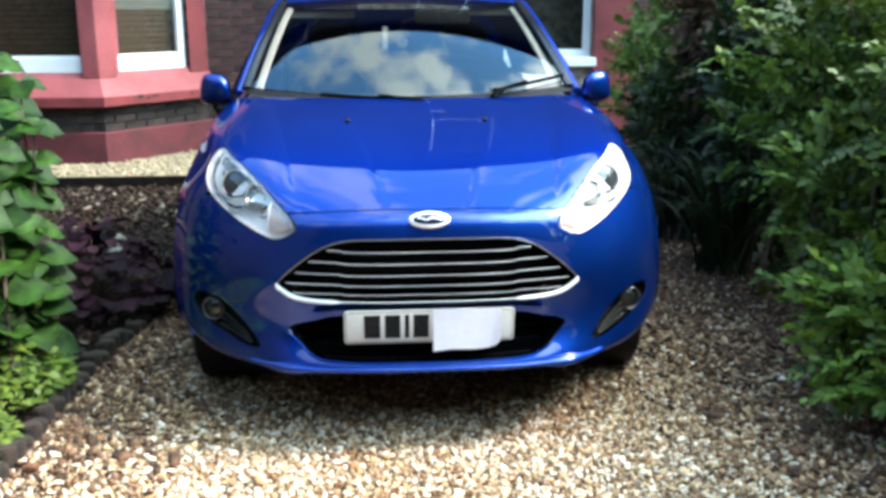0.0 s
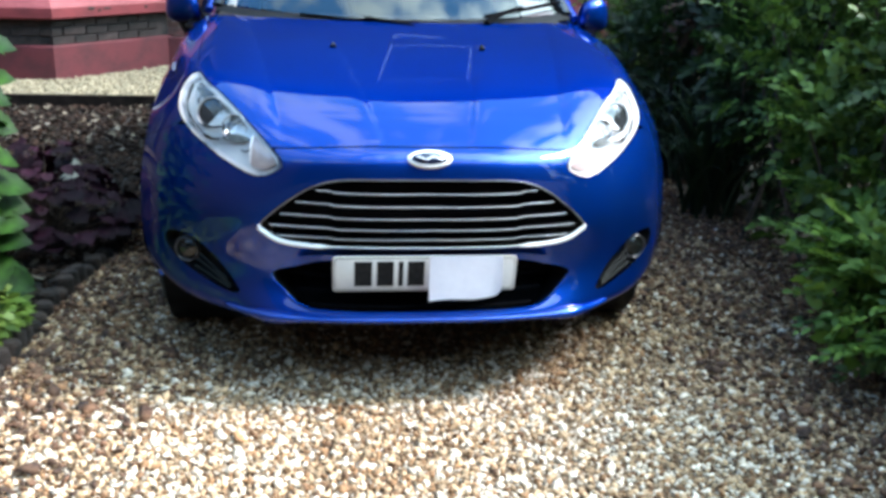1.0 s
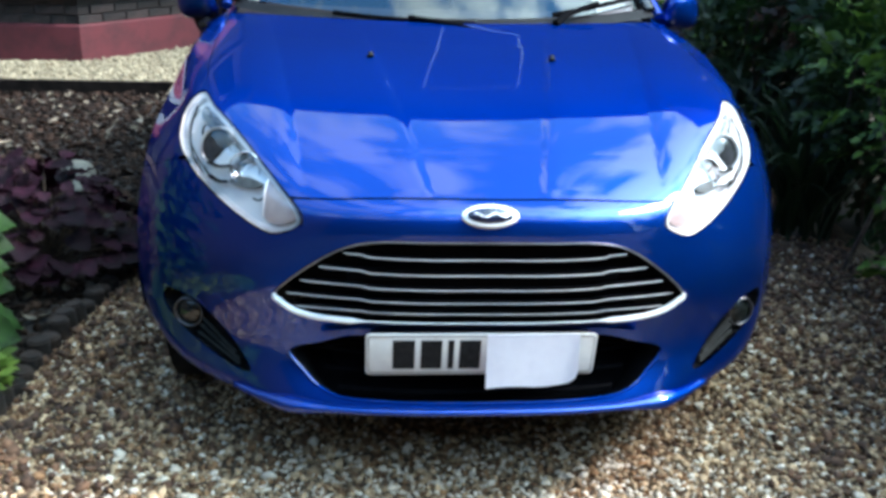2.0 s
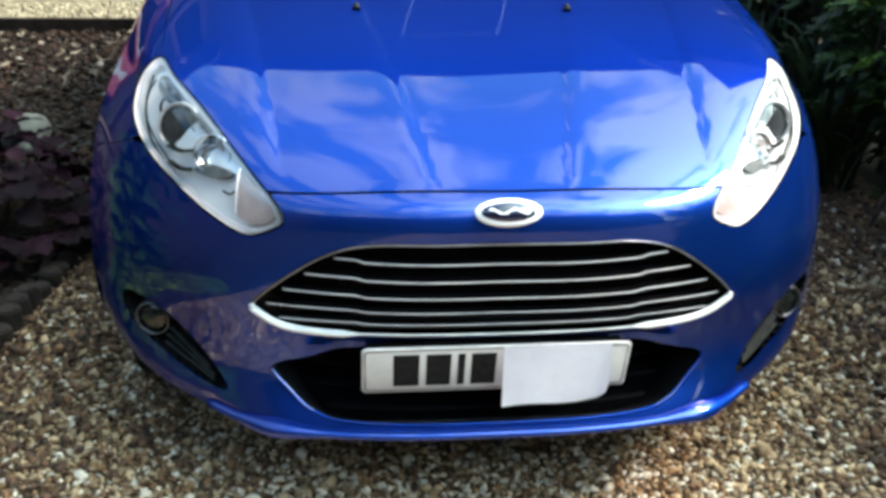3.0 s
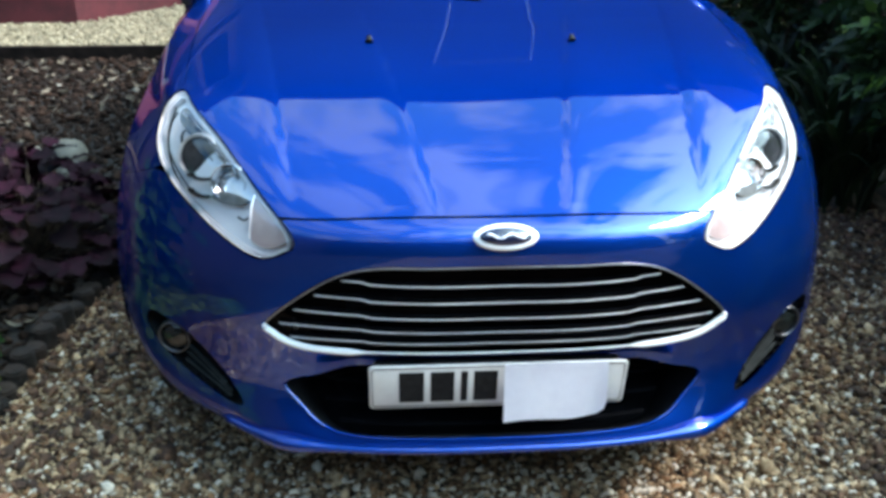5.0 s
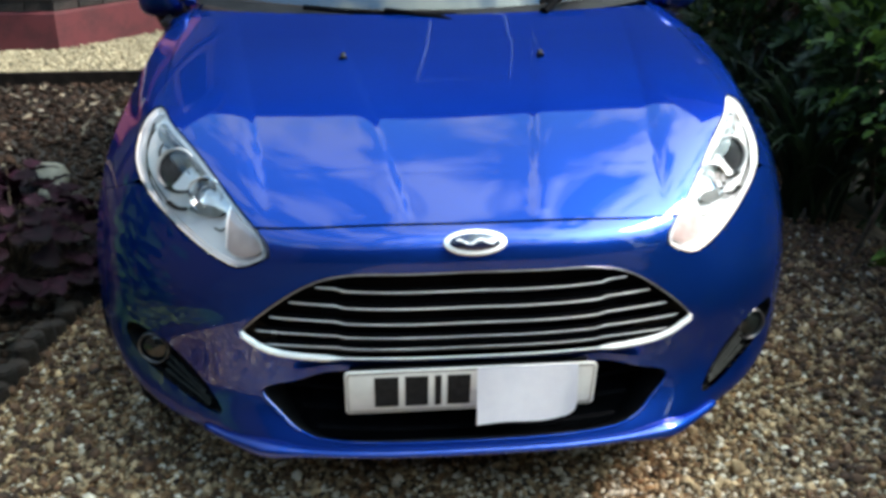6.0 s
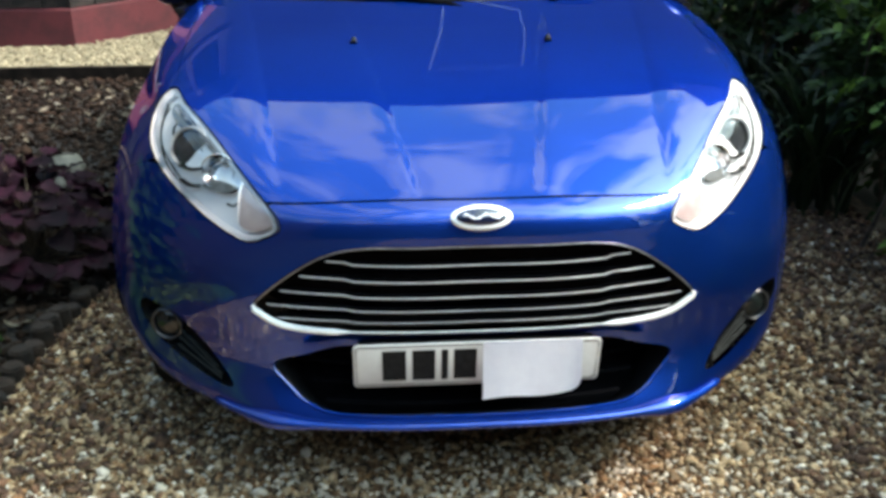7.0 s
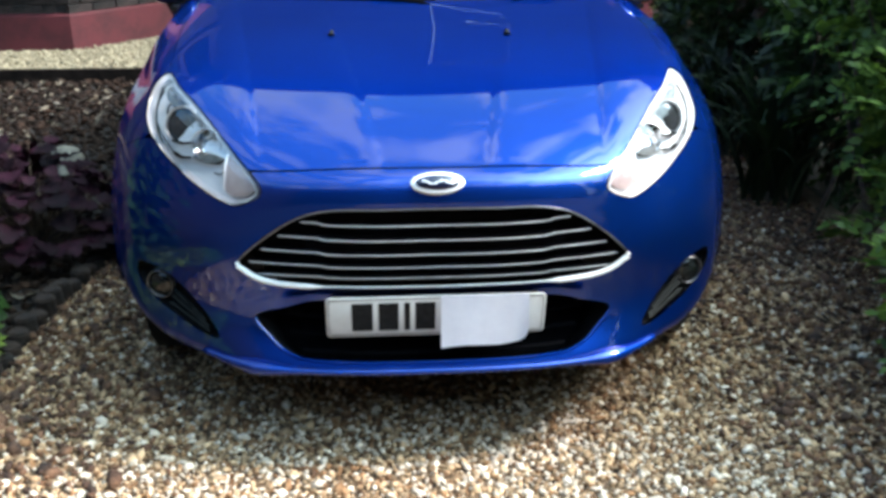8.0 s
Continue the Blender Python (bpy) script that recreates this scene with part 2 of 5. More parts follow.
LIME_LEAF = leaf_material("lime_leaf", (0.055, 0.100, 0.012), (0.14, 0.19, 0.028))
BROAD_LEAF = leaf_material("broad_leaf", (0.0065, 0.0271, 0.0030), (0.0225, 0.0638, 0.0059), through_light=0.28, gloss=0.6, single=True)
PURPLE_LEAF = leaf_material("purple_leaf", (0.0045, 0.0005, 0.0020), (0.021, 0.0032, 0.0095), gloss=0.7, through_light=0.12, single=True)
PURPLE_LEAF.node_tree.nodes["Principled BSDF"].inputs["Specular IOR Level"].default_value = 0.15
BROAD_LEAF.node_tree.nodes["Principled BSDF"].inputs["Specular IOR Level"].default_value = 0.22
COVER_LEAF = leaf_material("cover_leaf", (0.04, 0.12, 0.02), (0.112, 0.248, 0.048))
# strap leaves darkened too: the deep shade at the border's foot is in the colour
STRAP_LEAF = leaf_material("strap_leaf", (0.0048, 0.0137, 0.0033), (0.0153, 0.0322, 0.0081))


# ---- mesh helpers ----
def mesh_object(name, verts, faces, mat, parent=None, smooth=False, label="", normals=None):
    data = bpy.data.meshes.new(name)
    data.from_pydata([tuple(v) for v in verts], [], [tuple(f) for f in faces])
    data.materials.append(mat)
    if smooth:
        data.polygons.foreach_set("use_smooth", [True] * len(data.polygons))
    if normals is not None:
        data.normals_split_custom_set_from_vertices([tuple(v) for v in normals])
    data.update()
    ob = new(name, data)
    ob.parent = parent
    return tagged(ob, label)


def part(name, bm, mat, parent=None, label="", smooth=True, angle=0.6):
    """Links a bmesh as one mesh object, its sharp edges kept."""
    bmesh.ops.recalc_face_normals(bm, faces=bm.faces)
    for f in bm.faces:
        f.smooth = smooth
    if smooth:
        for e in bm.edges:
            e.smooth = len(e.link_faces) == 2 and e.calc_face_angle(0) < angle
    data = bpy.data.meshes.new(name)
    bm.to_mesh(data)
    bm.free()
    data.materials.append(mat)
    ob = new(name, data)
    ob.parent = parent
    return tagged(ob, label)


def empty(name, x=0, y=0, z=0, **tags):
    ob = new(name)
    ob.empty_display_size = 0.1
    ob.location = (x, y, z)
    return tagged(ob, **tags)


def box_bm(lo, hi, bevel=0.0, segments=2, bm=None):
    bm = bm or bmesh.new()
    made = bmesh.ops.create_cube(bm, size=1.0)["verts"]
    for v in made:
        v.co = Vector([lo[i] + (v.co[i] + 0.5) * (hi[i] - lo[i]) for i in range(3)])
    if bevel:
        edges = list({e for v in made for e in v.link_edges})
        bmesh.ops.bevel(bm, geom=edges, offset=bevel, segments=segments, affect="EDGES", profile=0.5)
    return bm


def prism_bm(outline, lo, hi, axis="z", bevel=0.0):
    """A prism over an outline; axis names the way it is drawn out."""
    bm = bmesh.new()
    put = {"z": lambda a, b, c: (a, b, c), "y": lambda a, b, c: (a, c, b), "x": lambda a, b, c: (c, a, b)}[axis]
    low = [bm.verts.new(put(a, b, lo)) for a, b in outline]
    high = [bm.verts.new(put(a, b, hi)) for a, b in outline]
    n = len(outline)
    bm.faces.new(low[::-1])
    bm.faces.new(high)
    for i in range(n):
        bm.faces.new((low[i], low[(i + 1) % n], high[(i + 1) % n], high[i]))
    bmesh.ops.recalc_face_normals(bm, faces=bm.faces)
    if bevel:
        bmesh.ops.bevel(bm, geom=list(bm.edges), offset=bevel, segments=2, affect="EDGES", profile=0.5)
    return bm


def tube_bm(points, radii, sides=8, flat=1.0, closed=False, bm=None):
    """A tube along points; radii one number or one for each point; flat squeezes it upwards."""
    bm = bm or bmesh.new()
    pts = [Vector(p) for p in points]
    n = len(pts)
    radii = [float(radii)] * n if isinstance(radii, (int, float)) else [float(r) for r in radii]
    rings = []
    for i, p in enumerate(pts):
        a = pts[(i - 1) % n] if closed or i else pts[0]
        b = pts[(i + 1) % n] if closed or i < n - 1 else pts[-1]
        way = (b - a).normalized()
        side = way.cross(Vector((0, 0, 1)))
        side = side.normalized() if side.length > 1e-4 else Vector((1, 0, 0))
        up = side.cross(way)
        rings.append([bm.verts.new(p + radii[i] * (math.cos(k * math.tau / sides) * side + flat * math.sin(k * math.tau / sides) * up)) for k in range(sides)])
    for i in range(n if closed else n - 1):
        r, s = rings[i], rings[(i + 1) % n]
        for k in range(sides):
            bm.faces.new((r[k], r[(k + 1) % sides], s[(k + 1) % sides], s[k]))
    if not closed:
        bm.faces.new(rings[0][::-1])
        bm.faces.new(rings[-1])
    return bm


def spline(points, steps=8, closed=False):
    """A smooth curve through points of any dimension."""
    pts = [np.array(p, float) for p in points]
    n = len(pts)
    out = []
    for i in range(n if closed else n - 1):
        a = pts[(i - 1) % n] if closed or i else 2 * pts[0] - pts[1]
        b, c = pts[i], pts[(i + 1) % n]
        d = pts[(i + 2) % n] if closed or i < n - 2 else 2 * pts[-1] - pts[-2]
        for k in range(steps):
            t = k / steps
            out.append(0.5 * (2 * b + (c - a) * t + (2 * a - 5 * b + 4 * c - d) * t * t + (3 * b - a - 3 * c + d) * t ** 3))
    if not closed:
        out.append(pts[-1])
    return out


def fill_bm(points_fn, nu, nv):
    """A grid of nu by nv faces through points_fn(u, v), u and v from 0 to 1."""
    bm = bmesh.new()
    rows = [[bm.verts.new(points_fn(i / nu, j / nv)) for j in range(nv + 1)] for i in range(nu + 1)]
    for i in range(nu):
        for j in range(nv):
            bm.faces.new((rows[i][j], rows[i][j + 1], rows[i + 1][j + 1], rows[i + 1][j]))
    return bm


# ---- the car's front: a smooth surface through a net of sections ----
LIP_UNDER = [(0, 0.03, 0.252), (0.2, 0.03, 0.252), (0.4, 0.06, 0.252), (0.53, 0.125, 0.250), (0.655, 0.22, 0.252), (0.752, 0.34, 0.266), (0.824, 0.47, 0.275)]
LIP = [(0, -0.034, 0.279), (0.2, -0.029, 0.279), (0.42, 0.014, 0.277), (0.56, 0.105, 0.278), (0.686, 0.215, 0.286), (0.778, 0.335, 0.30), (0.843, 0.47, 0.31)]
INTAKE = [(0, 0.018, 0.36), (0.2, 0.022, 0.36), (0.43, 0.05, 0.36), (0.56, 0.12, 0.365), (0.700, 0.235, 0.37), (0.796, 0.352, 0.372), (0.856, 0.475, 0.375)]
PLATE_TOP = [(0, 0.016, 0.46), (0.2, 0.02, 0.46), (0.43, 0.05, 0.46), (0.57, 0.118, 0.46), (0.707, 0.235, 0.465), (0.800, 0.36, 0.465), (0.858, 0.485, 0.465)]
GRILLE_TIP = [(0, -0.026, 0.56), (0.2, -0.02, 0.56), (0.44, 0.033, 0.56), (0.58, 0.112, 0.56), (0.708, 0.235, 0.56), (0.792, 0.36, 0.56), (0.854, 0.5, 0.56)]
GRILLE_TOP = [(0, -0.031, 0.716), (0.2, -0.025, 0.714), (0.43, 0.042, 0.685), (0.565, 0.125, 0.66), (0.69, 0.25, 0.665), (0.776, 0.38, 0.67), (0.838, 0.54, 0.68)]
SHUT_LINE = [(0, 0.024, 0.765), (0.2, 0.03, 0.764), (0.41, 0.065, 0.752), (0.54, 0.155, 0.755), (0.665, 0.29, 0.77), (0.750, 0.43, 0.775), (0.818, 0.62, 0.775)]
BONNET_LOW = [(0, 0.15, 0.812), (0.2, 0.155, 0.815), (0.42, 0.165, 0.812), (0.56, 0.235, 0.822), (0.662, 0.355, 0.838), (0.735, 0.53, 0.846), (0.792, 0.73, 0.845)]
BONNET_MID = [(0, 0.36, 0.874), (0.21, 0.362, 0.878), (0.43, 0.37, 0.882), (0.57, 0.4, 0.888), (0.662, 0.47, 0.893), (0.728, 0.63, 0.898), (0.774, 0.82, 0.895)]
BONNET_HIGH = [(0, 0.7, 0.945), (0.23, 0.71, 0.95), (0.46, 0.73, 0.953), (0.595, 0.76, 0.953), (0.675, 0.8, 0.948), (0.722, 0.88, 0.942), (0.755, 0.96, 0.94)]
BONNET_REAR = [(0, 1.07, 0.998), (0.25, 1.09, 0.999), (0.5, 1.14, 1), (0.62, 1.19, 0.998), (0.68, 1.23, 0.993), (0.715, 1.26, 0.985), (0.738, 1.28, 0.972)]
NET = [LIP_UNDER, LIP, INTAKE, PLATE_TOP, GRILLE_TIP, GRILLE_TOP, SHUT_LINE, BONNET_LOW, BONNET_MID, BONNET_HIGH, BONNET_REAR]
CONTROL = np.array([[(-x, y, z) for x, y, z in row[:0:-1]] + row for row in NET], float)


def bending(knots):
    a, b = np.eye(knots), np.zeros((knots, knots))
    for i in range(1, knots - 1):
        a[i, i - 1:i + 2] = 1, 4, 1
        b[i, i - 1:i + 2] = 6, -12, 6
    return np.linalg.solve(a, b)


BENDING = {11: bending(11), 13: bending(13)}


def weights(knots, at):
    """Weights of a natural cubic spline through values at 0, 1, ... knots - 1."""
    bend = BENDING[knots]
    at = np.clip(np.asarray(at, float), 0, knots - 1)
    i = np.minimum(at.astype(int), knots - 2)
    t, eye = at - i, np.eye(knots)
    s = 1 - t
    return (s[:, None] * eye[i] + t[:, None] * eye[i + 1]
            + ((s ** 3 - s) / 6)[:, None] * bend[i] + ((t ** 3 - t) / 6)[:, None] * bend[i + 1])


def front(p, q):
    """Points of the car's front: p from -6 to 6 across, q from 0 (under the lip) to 10 (rear edge of the bonnet)."""
    p, q = np.atleast_1d(np.asarray(p, float)), np.atleast_1d(np.asarray(q, float))
    out = np.einsum("njk,nj->nk", np.tensordot(weights(11, q), CONTROL, 1), weights(13, p + 6))
    x, y = np.abs(out[:, 0]), out[:, 1]
    fade = np.clip((q - 6.0) / 1.2, 0, 1) * np.clip((10.0 - q) / 0.6, 0, 1)
    past = np.maximum(x - (0.108 + 0.17 * y), 0)
    ridge = np.clip((q - 6.0) / 0.3, 0, 1) * np.clip((10.0 - q) / 0.6, 0, 1)
    flank = np.exp(-np.maximum(x - (0.380 + 0.16 * y), 0) / 0.028)
    out[:, 2] += ridge * 0.15 * past * np.exp(-past / 0.032) - fade * 0.006 * flank
    # the face under the grille is set back between the sides of the intake
    z = out[:, 2]
    back = np.clip((0.480 - z) / 0.034, 0, 1) * np.clip((z - 0.385) / 0.03, 0, 1) * np.clip((0.38 - x) / 0.09, 0, 1) * np.clip((5.0 - q) / 0.3, 0, 1)
    out[:, 1] += 0.030 * back * back * (3 - 2 * back)
    return out


def front_normal(p, q, e=0.02):
    p, q = np.atleast_1d(np.asarray(p, float)), np.atleast_1d(np.asarray(q, float))
    dp = front(np.minimum(p + e, 6), q) - front(np.maximum(p - e, -6), q)
    dq = front(p, np.minimum(q + e, 10)) - front(p, np.maximum(q - e, 0))
    n = np.cross(dp, dq)
    return n / np.linalg.norm(n, axis=1)[:, None]


def on_front(points, start, second=2):
    """The (p, q) of points given by x and z (second = 2) or x and y (second = 1)."""
    out = []
    guess = np.array(start, float)
    for x, w in points:
        pq = guess.copy()
        for _ in range(12):
            here = front(pq[0], pq[1])[0][[0, second]]
            j = np.array([(front(pq[0] + 1e-3, pq[1])[0][[0, second]] - here) / 1e-3, (front(pq[0], pq[1] + 1e-3)[0][[0, second]] - here) / 1e-3]).T
            if np.abs(np.array((x, w)) - here).max() < 1e-5:
                break
            step = np.linalg.solve(j, np.array((x, w)) - here)
            pq = np.clip(pq + np.clip(step, -0.6, 0.6), (-6, 0), (6, 10))
        out.append(pq)
        guess = pq
    return np.array(out)


def inside(poly, pts):
    """Which of pts lie inside the closed polygon."""
    hit = np.zeros(len(pts), bool)
    for a, b in zip(poly, np.roll(poly, -1, 0)):
        cross = (a[1] > pts[:, 1]) != (b[1] > pts[:, 1])
        with np.errstate(divide="ignore", invalid="ignore"):
            hit ^= cross & (pts[:, 0] < (b[0] - a[0]) * (pts[:, 1] - a[1]) / (b[1] - a[1]) + a[0])
    return hit


def near_loop(poly, pts, d):
    close = np.zeros(len(pts), bool)
    for a, b in zip(poly, np.roll(poly, -1, 0)):
        ab = b - a
        t = np.clip(((pts - a) @ ab) / max(ab @ ab, 1e-12), 0, 1)
        close |= np.linalg.norm(pts - a - t[:, None] * ab, axis=1) < d
    return close


def dense(loop, step):
    """A closed loop with points at most step apart."""
    out = []
    for a, b in zip(loop, np.roll(loop, -1, 0)):
        n = max(1, int(math.ceil(np.linalg.norm(b - a) / step)))
        out += [a + (b - a) * k / n for k in range(n)]
    return np.array(out)


def sheet(outer, holes, step, surface, normal, lift=0.0, rim=0.012):
    """Fills a loop with holes on a surface of two parameters, with an inward rim. Returns vertices, faces, normals."""
    from mathutils.geometry import delaunay_2d_cdt
    loops = [dense(np.asarray(l, float), step) for l in (outer, *holes)]
    lo, hi = loops[0].min(0), loops[0].max(0)
    gx, gy = np.meshgrid(np.arange(lo[0], hi[0], step), np.arange(lo[1], hi[1], step))
    pts = np.stack((gx.ravel(), gy.ravel()), 1)
    keep = inside(loops[0], pts)
    for k, l in enumerate(loops):
        if k:
            keep &= ~inside(l, pts)
        keep &= ~near_loop(l, pts, step * 0.55)
    pts = np.vstack((*loops, pts[keep]))
    edges, n = [], 0
    for l in loops:
        edges += [(n + i, n + (i + 1) % len(l)) for i in range(len(l))]
        n += len(l)
    co, _, tris, *_ = delaunay_2d_cdt([Vector(p) for p in pts], edges, [], 0, 1e-6)
    co = np.array([tuple(c) for c in co])
    tris = np.array([t for t in tris])
    mid = co[tris].mean(1)
    ok = inside(loops[0], mid)
    for l in loops[1:]:
        ok &= ~inside(l, mid)
    tris = tris[ok]
    pos, nor = surface(co[:, 0], co[:, 1]), normal(co[:, 0], co[:, 1])
    pos = pos + nor * lift
    a, b, c = pos[tris[:, 0]], pos[tris[:, 1]], pos[tris[:, 2]]
    flip = np.einsum("ij,ij->i", np.cross(b - a, c - a), nor[tris[:, 0]]) < 0
    tris[flip] = tris[flip][:, ::-1]
    faces = [tuple(int(i) for i in t) for t in tris]
    verts, norms = [pos], [nor]
    if rim:
        base = len(pos)
        for l in loops:
            p, nn = surface(l[:, 0], l[:, 1]), normal(l[:, 0], l[:, 1])
            top = p + nn * lift
            m = len(l)
            way = np.roll(top, -1, 0) - np.roll(top, 1, 0)
            out = np.cross(way, nn)
            out /= np.maximum(np.linalg.norm(out, axis=1), 1e-9)[:, None]
            verts += [top, top - nn * rim]
            norms += [out, out]
            faces += [(base + i, base + (i + 1) % m, base + m + (i + 1) % m, base + m + i) for i in range(m)]
            base += 2 * m
    return np.vstack(verts), faces, np.vstack(norms)


def front_part(name, outer, holes, mat, parent, step=0.075, lift=0.0, rim=0.012, label=""):
    v, f, n = sheet(outer, holes, step, front, front_normal, lift, rim)
    return mesh_object(name, v, f, mat, parent, True, label, n)


def mirrored(loop):
    return np.array([(-a, b) for a, b in loop])[::-1]


car = empty("car", 0, 1.9, 0, label="metallic blue three-door hatchback parked on the gravel drive", category="car", kind="")
CAR_AT = Matrix.Translation((0, 1.9, 0))


def car_part(ob):
    """Hangs a part modelled in world places under the car."""
    ob.parent = car
    ob.matrix_parent_inverse = CAR_AT.inverted()
    return ob


# outlines on the front, right half, by x and z
LAMP_XZ = spline([(.401, .709), (.413, .738), (.476, .790), (.556, .845), (.622, .878), (.658, .894), (.688, .878), (.710, .842), (.711, .800), (.668, .757), (.577, .709), (.487, .679), (.452, .677), (.416, .693)], 5, True)
LAMP = on_front(LAMP_XZ, (2.0, 5.9))
GRILLE_HALF = spline([(0, .688), (.12, .688), (.235, .684), (.315, .660), (.398, .602), (.458, .543), (.447, .522), (.402, .497), (.32, .486), (.16, .484), (0, .483)], 5)
GRILLE_XZ = [tuple(p) for p in GRILLE_HALF] + [(-x, z) for x, z in GRILLE_HALF[-2:0:-1]]
GRILLE = on_front(GRILLE_XZ, (0, 5))
INTAKE_HALF = spline([(0, .428), (.25, .426), (.38, .414), (.432, .390), (.396, .346), (.350, .313), (.27, .299), (0, .296)], 5)
INTAKE_LOOP = on_front([tuple(p) for p in INTAKE_HALF] + [(-x, z) for x, z in INTAKE_HALF[-2:0:-1]], (0, 3))
FOG_XZ = spline([(.705, .462), (.745, .452), (.756, .412), (.715, .372), (.640, .340), (.565, .320), (.526, .324), (.540, .354), (.592, .410), (.65, .452)], 4, True)
FOG = on_front(FOG_XZ, (4, 3))
GAP, LAMP_GAP = 0.035, 0.034


def grown(loop, d):
    """A loop pushed outwards by d in its own parameters."""
    way = np.roll(loop, -1, 0) - np.roll(loop, 1, 0)
    way /= np.linalg.norm(way, axis=1)[:, None]
    side = np.stack((way[:, 1], -way[:, 0]), 1)
    area = np.sum(loop[:, 0] * np.roll(loop[:, 1], -1) - np.roll(loop[:, 0], -1) * loop[:, 1])
    return loop + side * (d if area > 0 else -d)


# the shut lines: bonnet edge runs along the lamp, then back to the screen pillar
shut_q = 6.0
lamp_tip = int(np.argmax(LAMP[:, 1]))
lamp_nose = int(np.argmin(LAMP[:, 0]))
steps_up = (lamp_tip - lamp_nose) % len(LAMP)
inner_edge = np.array([grown(LAMP, LAMP_GAP)[(lamp_nose + k) % len(LAMP)] for k in range(steps_up + 1)])
inner_edge = inner_edge[inner_edge[:, 1] > shut_q + GAP]
bonnet_side = np.vstack(([(inner_edge[0][0] - 0.02, shut_q + GAP)], inner_edge, [(4.15, 9.0), (4.3, 9.97)]))
front_edge = np.array([(p, shut_q + GAP) for p in np.linspace(0, bonnet_side[0][0], 12)[:-1]])
half = np.vstack((front_edge, bonnet_side))
bonnet_loop = np.vstack((half, mirrored(half)[:-1]))
car_part(front_part("bonnet", bonnet_loop, [], PAINT, None, 0.05, label="blue bonnet with two raised creases"))

outer_low = int(np.argmin(np.abs(LAMP[:, 1] - 6.0) - 0.05 * LAMP[:, 0]))
LAMP_GROWN = grown(LAMP, LAMP_GAP)
nose_side = int(np.argmin(np.hypot(LAMP_GROWN[:, 0] - bonnet_side[0][0], LAMP_GROWN[:, 1] - (shut_q - GAP))))
lower_edge = np.array([LAMP_GROWN[(nose_side - k) % len(LAMP)] for k in range((nose_side - outer_low) % len(LAMP) + 1)])
lower_edge = lower_edge[lower_edge[:, 1] < shut_q - GAP * 0.5]
bumper_half = np.vstack(([(p, shut_q - GAP) for p in np.linspace(0, lower_edge[0][0] - 0.03, 12)], lower_edge, [(lower_edge[-1][0] + .3, 5.85), (6.0, 5.0), (6.0, 0.02), (3, 0.02), (0, 0.02)]))
bumper_loop = np.vstack((bumper_half, mirrored(bumper_half)[1:-1]))
car_part(front_part("front_bumper", bumper_loop, [grown(GRILLE, 0.02), INTAKE_LOOP, FOG, mirrored(FOG)], PAINT, None, 0.075, label="blue front bumper with a lower lip"))

outer_edge = np.array([LAMP_GROWN[(outer_low - k) % len(LAMP)] for k in range((outer_low - lamp_tip) % len(LAMP) + 1)])
fender_half = np.vstack(([(6.0, 5.012), (lower_edge[-1][0] + .3, 5.862)], outer_edge, [(4.2, 9.0), (4.35, 9.97), (6.0, 9.97)]))
for loop in (fender_half, mirrored(fender_half)):
    car_part(front_part("fender", loop, [], PAINT, None, 0.09))
shell_loop = np.array([(-6, 0.1), (6, 0.1), (6, 9.9), (-6, 9.9)])
car_part(front_part("inner_shell", shell_loop, [LAMP, mirrored(LAMP), GRILLE, INTAKE_LOOP, FOG, mirrored(FOG)], BLACK_PLASTIC, None, 0.25, lift=-0.022, rim=0, label="black structure behind the panel gaps"))
v, f, n = sheet(grown(GRILLE, 0.12), [], 0.2, front, front_normal, -0.075, 0)
car_part(mesh_object("grille_back", v, f, GRILLE_BLACK, None, True, "dark mesh behind the grille", n))


